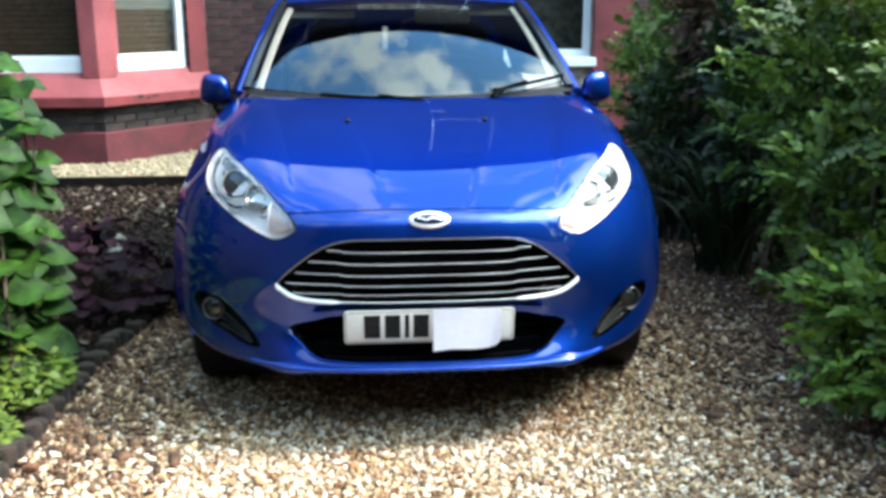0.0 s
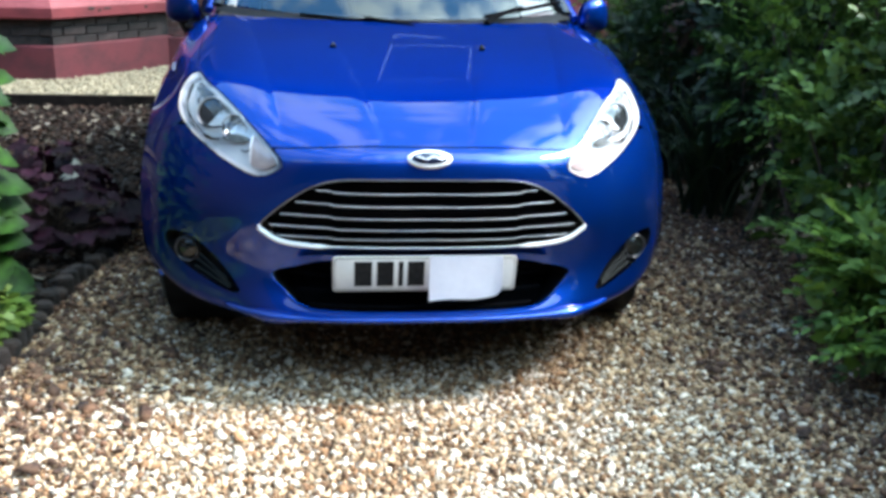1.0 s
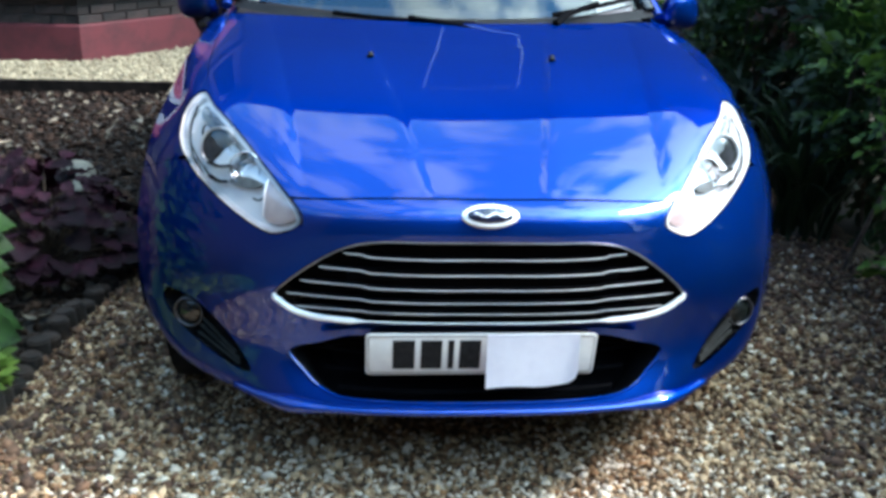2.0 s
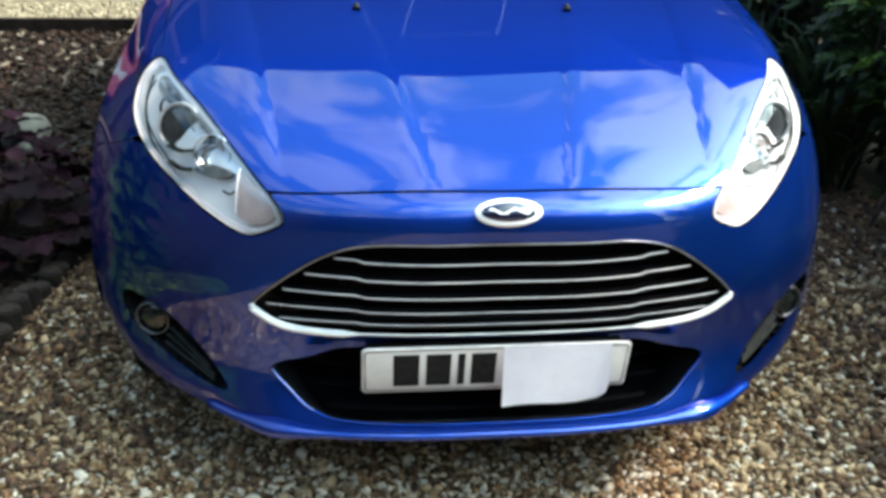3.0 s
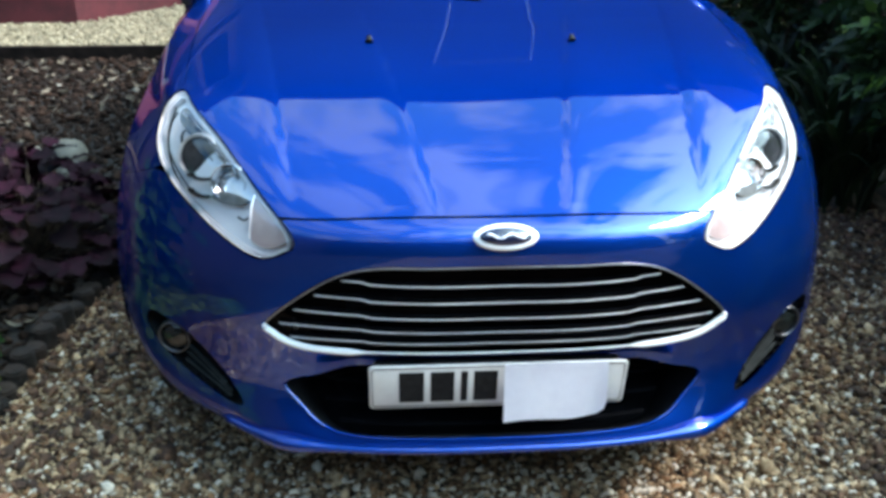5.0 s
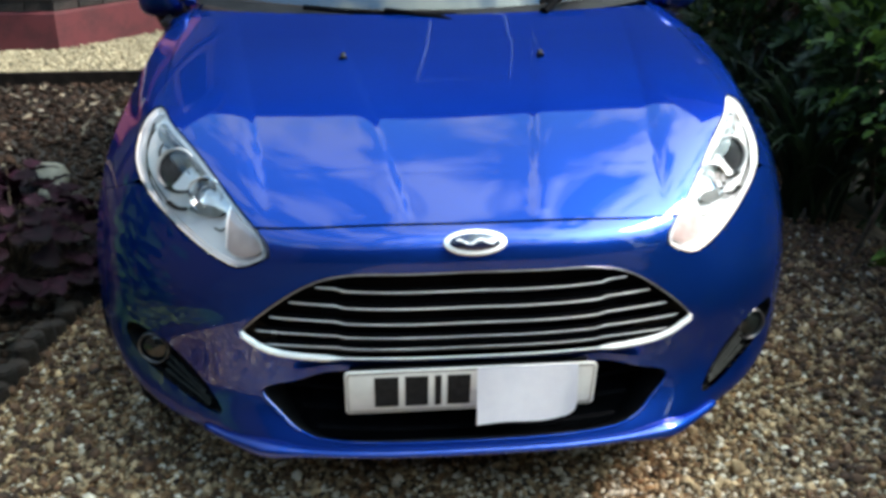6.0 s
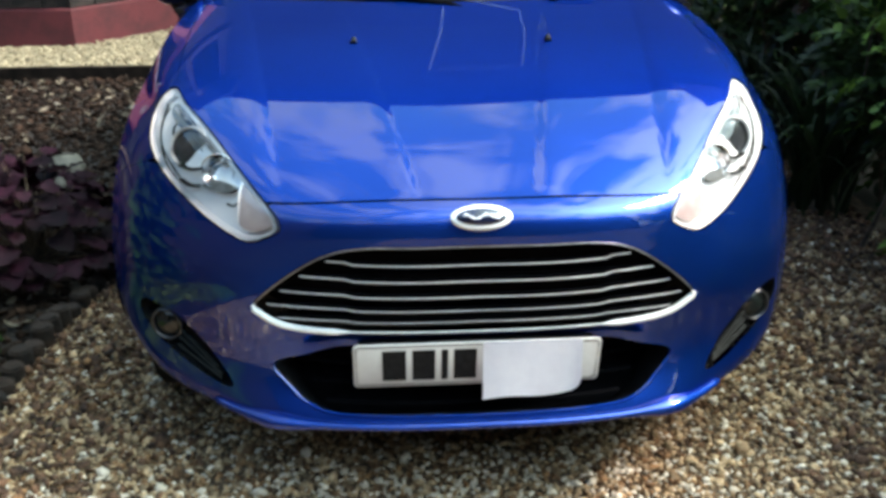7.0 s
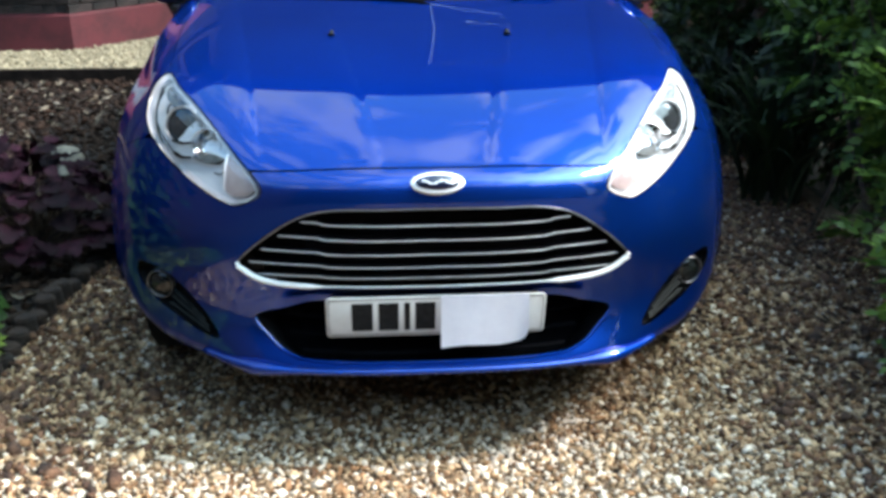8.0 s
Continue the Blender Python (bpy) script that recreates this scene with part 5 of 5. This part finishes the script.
def window_unit(a, b, z0, z1, out, parent, blind=True, frame_w=.075, base_w=.15):
    """A white-framed window between plan points a and b; out is the way it faces."""
    a, b, out = Vector(a), Vector(b), Vector(out).normalized()
    way, width = (b - a).normalized(), (b - a).length

    def slab(u0, u1, w0, w1, d0, d1, bevel=.006):
        bm = box_bm((u0, d0, w0), (u1, d1, w1), bevel)
        for v in bm.verts:
            u, d, w = v.co
            q = a + way * u + out * d
            v.co = Vector((q.x, q.y, w))
        return bm
    unit = part("window", slab(0, width, z0, z0 + base_w, -.06, .0), UPVC, smooth=False, label="white-framed window, wooden blind drawn behind the glass")
    house_part(unit)
    for name, args, mat in (("frame_post", (0, frame_w, z0 + base_w, z1, -.06, 0), UPVC), ("frame_post", (width - frame_w, width, z0 + base_w, z1, -.06, 0), UPVC),
                            ("frame_head", (frame_w, width - frame_w, z1 - frame_w, z1, -.06, 0), UPVC), ("frame_step", (frame_w, width - frame_w, z0 + base_w, z0 + base_w + .018, -.055, -.02), UPVC)):
        part(name, slab(*args), mat, unit, smooth=False)
    pane = part("pane", slab(frame_w - .01, width - frame_w + .01, z0 + base_w - .01, z1 - frame_w + .01, -.040, -.036, 0), PANE_GLASS, unit, smooth=False)
    pane.visible_shadow = False
    part("room_back", slab(0, width, z0, z1, -.42, -.40, 0), ROOM, unit, smooth=False)
    if blind:
        z = z0 + base_w + .01
        while z < z1 - frame_w - .02:
            part("slat", slab(frame_w, width - frame_w, z, z + .043, -.118, -.112, 0), BLIND, unit, smooth=False)
            z += .05
    return unit


wa, wb = bc[2] + cant * .094, bc[2] + cant * 1.01
window_unit(wa - N_CANT * .06, wb - N_CANT * .06, .775, 2.30, N_CANT, house)
window_unit((2 * MID_BAY - bc[2].x + .14, 5.91), (bc[2].x - .072, 5.91), .775, 2.30, (0, -1), house)
window_unit((WINDOW[0], WALL_Y + .09), (WINDOW[1], WALL_Y + .09), WINDOW[2], WINDOW[3], (0, -1), house, False, .075, .06)
window_unit((.45, WALL_Y - .01), (1.2, WALL_Y - .01), 3.7, 5.3, (0, -1), house, False, .012, .02)
window_unit((bc[2].x - 1.7, 5.91), (bc[2].x - .14, 5.91), 3.6, 5.25, (0, -1), house, False, .018, .03)
house_part(part("window_sill", box_bm((WINDOW[0] - .05, WALL_Y - .07, WINDOW[2] - .085), (WINDOW[1] + .03, WALL_Y + .10, WINDOW[2] + .002), .008), UPVC, smooth=False, label="white window sill"))
house_part(part("window_jamb", box_bm((WINDOW[1] + .003, WALL_Y - .03, -.1), (WINDOW[1] + .42, WALL_Y + .1, 2.6), .012), RED_PAINT, smooth=False, label="red-painted stone jamb"))
house_part(part("wall_base", box_bm((-1.72, WALL_Y - .035, -.1), (WINDOW[1], WALL_Y + .05, .27), .01), SHADED_RED, smooth=False, label="red-painted wall base"))
house_part(part("gutter", tube_bm([(x, WALL_Y - .34, EAVES) for x in np.linspace(-9.2, 9.2, 12)], .06, 8), BLACK_PLASTIC))
house_part(part("roof", prism_bm([(WALL_Y - .36, EAVES + .02), (10.2, 8.7), (13.9, EAVES + .02)], -9.3, 9.3, "x"), SLATE, smooth=False, label="slate roof"))


# ---- unseen bounds, added to keep low sky light off the car ----
structure(part("boundary_wall", box_bm((-9, -7.3, -.1), (9, -7.05, 5.6), .02), BRICK_FAR, smooth=False), "plain unseen wall added to block low sky light", "wall")
structure(part("side_fence", box_bm((-6.2, -7.0, -.1), (-6.1, 6.7, 4.4), .01), LOG, smooth=False), "plain unseen fence added to block low sky light on the left", "fence")


# ---- plants ----


def leaves_mesh(name, at, way, up, length, width, mat, parent=None, curl=0.25, fold=0.25, wide=(1.0, 0.8), label=""):
    """Single leaves as one mesh: eight points each, folded along the rib and bent over the length. at, way, up: arrays of n by 3."""
    n = len(at)
    way = way / np.linalg.norm(way, axis=1)[:, None]
    side = np.cross(way, up)
    side /= np.maximum(np.linalg.norm(side, axis=1), 1e-6)[:, None]
    top = np.cross(side, way)
    length, width = np.broadcast_to(length, n), np.broadcast_to(width, n)
    rows = [at]
    for s, w in ((0.3, wide[0]), (0.66, wide[1])):
        mid = at + way * (length * s)[:, None] - top * (length * curl * s * s)[:, None]
        for k in (-1, 0, 1):
            rows.append(mid + side * (k * width * w / 2)[:, None] + top * (abs(k) * width * w / 2 * fold)[:, None])
    rows.append(at + way * length[:, None] - top * (length * curl)[:, None])
    v = np.stack(rows, 1)
    quad = np.array([(0, 1, 2), (0, 2, 3), (1, 4, 5), (1, 5, 2), (2, 5, 6), (2, 6, 3), (4, 7, 5), (5, 7, 6)])
    f = (quad[None] + 8 * np.arange(n)[:, None, None]).reshape(-1, 3)
    data = bpy.data.meshes.new(name)
    data.vertices.add(n * 8)
    data.vertices.foreach_set("co", v.reshape(-1).astype(np.float32))
    data.loops.add(len(f) * 3)
    data.loops.foreach_set("vertex_index", f.reshape(-1).astype(np.int32))
    data.polygons.add(len(f))
    data.polygons.foreach_set("loop_start", np.arange(0, len(f) * 3, 3, dtype=np.int32))
    data.polygons.foreach_set("use_smooth", np.ones(len(f), bool))
    data.update(calc_edges=True)
    data.materials.append(mat)
    ob = new(name, data)
    ob.parent = parent
    return tagged(ob, label)


def rand_dirs(n, rng, up=0.3):
    d = rng.normal(size=(n, 3))
    d[:, 2] = d[:, 2] * .7 + up
    return d / np.linalg.norm(d, axis=1)[:, None]


def shrub(name, lumps, sprays, leaf_len, leaf_wid, mat, label, seed, category="shrub", group="", stems=14, reach=.22, filler=1500):
    """A bush from a few lumps (x, y, z, rx, ry, rz): woody stems from the ground, sprays of paired leaves on outward twigs, and loose leaves deeper in."""
    rng = np.random.RandomState(seed)
    cx, cy = np.mean([l[0] for l in lumps]), np.mean([l[1] for l in lumps])
    root = empty(name, cx, cy, 0, label=label, category=category, group=group)
    inv = Matrix.Translation((cx, cy, 0)).inverted()
    bm, at, way, ups, sizes = bmesh.new(), [], [], [], []
    for x, y, z, rx, ry, rz in lumps:
        d = rand_dirs(sprays, rng, .15)
        bumpy = 1 + .42 * np.array([noise.noise(Vector(v * 2.1) + Vector((x * 3, y * 3, z))) for v in d])
        tips = np.array((x, y, z)) + d * (rng.uniform(.72, 1.0, sprays) * bumpy)[:, None] * np.array((rx, ry, rz))
        keep = tips[:, 2] > .05
        d, tips = d[keep], tips[keep]
        n = len(tips)
        grow = d * .75 + rng.normal(0, .38, (n, 3)) + np.array((-.05, 0, .28))
        grow /= np.linalg.norm(grow, axis=1)[:, None]
        face = d * .45 + np.array((0, 0, .8)) + rng.normal(0, .30, (n, 3))
        side = np.cross(grow, face)
        side /= np.maximum(np.linalg.norm(side, axis=1), 1e-6)[:, None]
        face = np.cross(side, grow)
        long = reach * rng.lognormal(0, .3, n)
        for k in range(15):
            s = (k + .5) / 15
            hand = 1 if k % 2 else -1
            at.append(tips + grow * (long * (s - .45))[:, None] + rng.normal(0, .004, (n, 3)) - np.array((0, 0, .04)) * (s * s))
            way.append(side * hand * (1.15 - .75 * s) + grow * (.45 + .75 * s) + rng.normal(0, .22, (n, 3)))
            ups.append(face + rng.normal(0, .28, (n, 3)))
            sizes.append(np.full(n, .62 + .62 * math.sin(math.pi * min(1, .18 + .75 * s))) * rng.lognormal(0, .16, n))
        inner = rand_dirs(filler, rng, .1) * (rng.uniform(.40, .86, filler))[:, None] * np.array((rx, ry, rz)) + np.array((x, y, z))
        inner = inner[inner[:, 2] > .04]
        at.append(inner)
        way.append(rng.normal(size=inner.shape))
        ups.append(rng.normal(0, .5, inner.shape) + np.array((0, 0, 1.0)))
        sizes.append(rng.lognormal(0, .2, len(inner)))
        for _ in range(stems):
            foot = Vector((x + rng.normal(0, .3) * rx, y + rng.normal(0, .3) * ry, -.02))
            end = Vector(tips[rng.randint(n)])
            mid = foot.lerp(end, .5) + Vector((rng.normal(0, .05), rng.normal(0, .05), .06))
            tube_bm(spline([foot, mid, end], 3), list(np.linspace(.011, .003, 7)), 5, bm=bm)
    ob = part("branchwork", bm, STEM)
    ob.parent, ob.matrix_parent_inverse = root, inv
    size = np.concatenate(sizes)
    ob = leaves_mesh("foliage", np.vstack(at), np.vstack(way), np.vstack(ups), leaf_len * size, leaf_wid * size, mat, None, .22)
    ob.parent, ob.matrix_parent_inverse = root, inv
    return root


shrub("garden_shrub", [(1.77, .14, .26, .44, .46, .34), (1.96, .78, .58, .50, .60, .64), (2.00, 1.32, .92, .52, .55, .62), (2.05, .2, .95, .50, .65, .55)], 290, .041, .025, HEDGE_LEAF,
      "bushy green shrub with small rounded leaves beside the drive", 11, group="shrubs along the drive")
shrub("garden_shrub", [(1.86, -.58, .30, .38, .48, .38), (2.02, -.7, .90, .5, .6, .6)], 290, .043, .026, HEDGE_LEAF, "leafy green shrub overhanging the gravel edge", 12, group="shrubs along the drive")
shrub("garden_shrub", [(2.05, 1.95, .62, .48, .55, .62), (2.15, 2.5, 1.05, .5, .6, .65), (2.0, 3.3, .60, .50, .6, .6)], 240, .050, .026, SHADED_LEAF,
      "green shrub in the border, its shade put into the dark leaves", 13, group="shrubs along the drive")
shrub("brown_shrub", [(2.02, 2.75, 1.10, .30, .36, .42), (1.98, 3.1, 1.38, .26, .36, .34)], 110, .045, .022, BROWN_LEAF, "reddish-brown withered shrub among the green ones", 14, group="shrubs along the drive", filler=500)
shrub("garden_shrub", [(2.16, 4.2, .80, .60, .7, .85), (2.50, 5.2, .70, .50, .7, .75), (2.7, 4.7, 1.3, .6, .9, .6)], 230, .044, .027, HEDGE_LEAF, "green shrub growing towards the house wall", 15, group="shrubs along the drive")
shrub("hedge", [(2.75, .6, 1.0, .6, .9, .9), (2.8, 2.2, 1.1, .6, .9, 1.0), (2.8, 3.6, 1.2, .6, .9, 1.0), (2.7, -.7, .9, .6, .8, .9), (2.85, 1.0, 1.45, .6, .7, .7), (2.85, 2.3, 1.75, .65, 1.0, .8), (2.85, 3.9, 1.9, .65, 1.0, .9), (2.78, -.35, 1.35, .6, .8, .7)], 200, .062, .036, DARK_LEAF, "dense hedge behind the border shrubs, leaves darkened for its shade", 16, "hedge", stems=10, reach=.28, filler=1900)
shrub("lime_shrub", [(2.25, 1.8, 1.40, .42, .6, .3), (2.3, 3.1, 1.45, .4, .5, .3), (2.1, .9, 1.35, .35, .5, .25)], 90, .044, .027, LIME_LEAF, "yellow-green sprays at the top of the border", 17, group="shrubs along the drive", stems=8, filler=300)


def strap_clump(x, y, n, reach, seed, label):
    """Arching strap leaves from one root."""
    rng = np.random.RandomState(seed)
    verts, faces = [], []
    for _ in range(n):
        a, r, h, w = rng.uniform(0, math.tau), reach * rng.uniform(.5, 1.1), rng.uniform(.45, .85), rng.uniform(.009, .016)
        out, side = Vector((math.cos(a), math.sin(a), 0)), Vector((-math.sin(a), math.cos(a), 0))
        base = Vector((x + rng.normal(0, .07), y + rng.normal(0, .07), 0))
        k0 = len(verts)
        for i in range(9):
            t = i / 8
            c = base + out * r * t ** 1.3 + Vector((0, 0, h * (1.9 * t - 1.25 * t * t)))
            ww = w * (1 - t ** 3) * (.6 + .8 * math.sin(math.pi * min(1, t + .2)))
            verts += [c - side * ww, c + Vector((0, 0, -.3 * ww)), c + side * ww]
        for i in range(8):
            b = k0 + 3 * i
            faces += [(b, b + 1, b + 4, b + 3), (b + 1, b + 2, b + 5, b + 4)]
    root = empty("strap_leaved_plant", x, y, 0, label=label, category="plant", group="strap-leaved clumps")
    ob = mesh_object("foliage", verts, faces, STRAP_LEAF, root, True)
    ob.matrix_parent_inverse = Matrix.Translation((x, y, 0)).inverted()
    crown = part("crown", tube_bm([(x, y, -.01), (x, y, .05), (x, y, .09)], [.09, .075, .04], 9), STEM, root)
    crown.matrix_parent_inverse = Matrix.Translation((x, y, 0)).inverted()
    return root


strap_clump(1.66, 1.95, 80, .56, 21, "clump of long arching strap leaves at the border's foot")
strap_clump(1.66, 2.70, 80, .56, 22, "clump of long arching strap leaves beside the car")
strap_clump(1.85, 3.5, 60, .48, 23, "far clump of arching strap leaves")


def leaf_shape(name, widths, ratio, curl, fold, wave, mat):
    """One leaf of unit length along x: half widths station by station, folded on the rib, bent down and waved."""
    n, verts, faces = len(widths), [], []
    for i, w in enumerate(widths):
        t = i / (n - 1)
        for k in (-1, -.55, 0, .55, 1):
            y = k * w * ratio / 2
            verts.append((t - .06 * abs(k) * w * (i % 2), y, fold * abs(y) - curl * t * t + wave * abs(k) * math.sin(t * 17 + k * 2)))
    for i in range(n - 1):
        for k in range(4):
            a = 5 * i + k
            faces.append((a, a + 1, a + 6, a + 5))
    data = bpy.data.meshes.new(name)
    data.from_pydata(verts, [], faces)
    data.polygons.foreach_set("use_smooth", [True] * len(data.polygons))
    data.materials.append(mat)
    return data


def hang_leaf(data, root, inv, at, way, up, size):
    way, up = Vector(way).normalized(), Vector(up)
    side = up.cross(way).normalized()
    top = way.cross(side)
    m = Matrix((way, side, top)).transposed().to_4x4()
    ob = new("leaf", data)
    ob.parent, ob.matrix_parent_inverse = root, inv
    ob.matrix_basis = Matrix.Translation(at) @ m @ Matrix.Scale(float(size), 4)


OVATE = [leaf_shape("leaf", (.05, .60, .88, 1.0, 1.0, .93, .78, .56, .28, .0), .88, c, f, .016, BROAD_LEAF) for c, f in ((.10, .22), (.20, .16), (.15, .30))]
ROUND = [leaf_shape("leaf", (.10, .72, .86, 1.06, .92, 1.04, .82, .74, .42, .05), .98, c, f, .045, PURPLE_LEAF) for c, f in ((.20, .15), (.38, .22))]


def broad_plant(x, y, stems, seed, label, height, leaf=.15, spread=.14):
    """Upright stems carrying pairs of large pointed leaves."""
    rng = np.random.RandomState(seed)
    root = empty("broad_leaved_plant", x, y, 0, label=label, category="plant", group="broad-leaved plants")
    inv = Matrix.Translation((x, y, 0)).inverted()
    for _ in range(stems):
        lean = Vector((float(rng.normal(0, spread)), float(rng.normal(0, spread)), 0))
        foot = Vector((x + float(rng.normal(0, .07)), y + float(rng.normal(0, .07)), 0))
        end = foot + lean + Vector((0, 0, height * float(rng.uniform(.6, 1.0))))
        ob = part("stem", tube_bm(spline([foot, foot.lerp(end, .5) + Vector((0, 0, .04)), end], 3), list(np.linspace(.008, .004, 7)), 6), STEM, root)
        ob.matrix_parent_inverse = inv
        for j in range(8):
            p = foot.lerp(end, .14 + .86 * j / 7)
            spin = j * 1.57 + rng.uniform(0, .6)
            for q in range(2 if j < 7 else 4):
                a = spin + q * (math.pi if j < 7 else math.pi / 2)
                hang_leaf(OVATE[rng.randint(3)], root, inv, p, (math.cos(a), math.sin(a), rng.uniform(-.55, .20)), (rng.normal(0, .22) + .35 * math.cos(a) + .25, rng.normal(0, .22) + .35 * math.sin(a) - .50, .85), leaf * rng.uniform(.65, 1.15) * (1.0 if j < 7 else .8))
    return root


broad_plant(-1.46, .62, 16, 31, "tall plant with large glossy pointed green leaves", 1.20, .138, .085)
broad_plant(-1.66, .40, 11, 32, "lush broad-leaved green plant at the bed's edge", 1.08, .142, .11)
broad_plant(-1.85, .80, 6, 33, "broad-leaved green plant further back in the bed", .95, .16, .12)


def purple_plant(x, y, n, r, h, seed, label):
    """A mound of round crinkled leaves on thin stalks."""
    rng = np.random.RandomState(seed)
    root = empty("purple_plant", x, y, 0, label=label, category="plant", group="purple mounds")
    inv = Matrix.Translation((x, y, 0)).inverted()
    for _ in range(n):
        a, q = rng.uniform(0, math.tau), math.sqrt(rng.uniform(0, 1))
        z = h * (1 - .75 * q ** 2) * rng.uniform(.55, 1.1) + .03
        way = Vector((math.cos(a) * (.3 + q), math.sin(a) * (.3 + q), float(rng.uniform(-.35, .3))))
        at = Vector((x + r * q * math.cos(a), y + r * q * math.sin(a), z))
        hang_leaf(ROUND[rng.randint(2)], root, inv, at, way, (rng.normal(0, .3), rng.normal(0, .3), 1), .078 * rng.uniform(.6, 1.3))
        if rng.uniform() < .35:
            ob = part("stalk", tube_bm([(x, y, .01), (x + .5 * r * q * math.cos(a), y + .5 * r * q * math.sin(a), z * .6), tuple(at)], [.004, .003, .002], 5), STEM, root)
            ob.matrix_parent_inverse = inv
    return root


purple_plant(-1.45, 1.52, 210, .34, .38, 41, "mound of dark purple crinkled leaves on the bed")
purple_plant(-1.86, 1.95, 130, .32, .30, 42, "dark purple leafy mound further back")


def low_clump(name, x, y, n, r, h, leaf, wide, mat, seed, label):
    """A low mound of small leaves on a few trailing stems."""
    rng = np.random.RandomState(seed)
    root = empty(name, x, y, 0, label=label, category="plant", group="ground cover")
    inv = Matrix.Translation((x, y, 0)).inverted()
    a, q = rng.uniform(0, math.tau, n), np.sqrt(rng.uniform(0, 1, n))
    at = np.stack((x + r * q * np.cos(a), y + r * q * np.sin(a), h * (1 - .7 * q ** 2) * rng.uniform(.5, 1.1, n) + .01), 1)
    way = np.stack((np.cos(a) * (.3 + q), np.sin(a) * (.3 + q), rng.uniform(-.1, .5, n)), 1) + rng.normal(0, .3, (n, 3))
    up = np.tile((0, 0, 1.0), (n, 1)) + rng.normal(0, .3, (n, 3))
    size = leaf * rng.lognormal(0, .2, n)
    leaves_mesh("foliage", at, way, up, size, size * wide, mat, root, .3, .15, (.95, 1.0)).matrix_parent_inverse = inv
    for k in range(9):
        c, d = math.cos(k * .7), math.sin(k * .7)
        part("stem", tube_bm([(x, y, .0), (x + .5 * r * c, y + .5 * r * d, h * .7), (x + .9 * r * c, y + .9 * r * d, h * .35)], [.004, .003, .002], 5), STEM, root).matrix_parent_inverse = inv
    return root


low_clump("ground_cover", -1.50, .50, 760, .24, .20, .036, .7, LIME_LEAF, 43, "low ground cover of small yellow-green leaves")
low_clump("ground_cover", -1.52, .05, 500, .22, .14, .034, .7, LIME_LEAF, 44, "small-leaved ground cover spilling over the log edge")
low_clump("ground_cover", -1.50, -.20, 420, .20, .16, .040, .7, COVER_LEAF, 45, "green ground cover at the near end of the bed")


# ---- bricks, last ----
def brick_pair(mat):
    """The two meshes of one kind of brick: whole and half."""
    pair = []
    for half, label in ((.1075, "brick"), (.050, "half_brick")):
        bm = box_bm((-half, -.012, -.0325), (half, .05, .0325), .004, 1)
        data = bpy.data.meshes.new(label)
        bm.to_mesh(data)
        bm.free()
        data.materials.append(mat)
        pair.append(data)
    return pair


def lay(parent, origin, turn, length, z0, z1, kinds):
    """Courses of bricks along a wall face from origin."""
    z, row = z0, 0
    while z + .065 <= z1 + .001:
        u = -.11 if row % 2 else 0.0
        while u < length - .05:
            c, data = u + .1075, kinds[0]
            if u < 0:
                c, data = .05, kinds[1]
            elif u + .215 > length:
                c, data = u + .05, kinds[1]
            ob = new("brick", data)
            ob.parent = parent
            ob.matrix_parent_inverse = parent.matrix_world.inverted()
            wob = RNG.uniform(-.004, .004)
            ob.matrix_basis = Matrix.Translation(origin) @ pose(0, 0, 0, 0, 0, turn) @ Matrix.Translation((c, wob, z + .0325))
            u += .225
        z += .075
        row += 1


bpy.context.view_layer.update()
BROWN, SOOTY = brick_pair(BRICK), brick_pair(SOOTY_BRICK)
lay(main_wall, (-1.72, WALL_Y + .012, 0), 0, 1.45, .285, 1.60, BROWN)
lay(main_wall, (2.50, WALL_Y + .012, 0), 0, .9, .0, 1.5, BROWN)
lay(bay_wall, (bc[2].x, bc[2].y, 0), math.degrees(math.atan2(cant.y, cant.x)), 1.1, .287, .51, SOOTY)
lay(bay_wall, (bc[2].x - 1.10, bc[2].y + .012, 0), 0, 1.10, .287, .51, SOOTY)
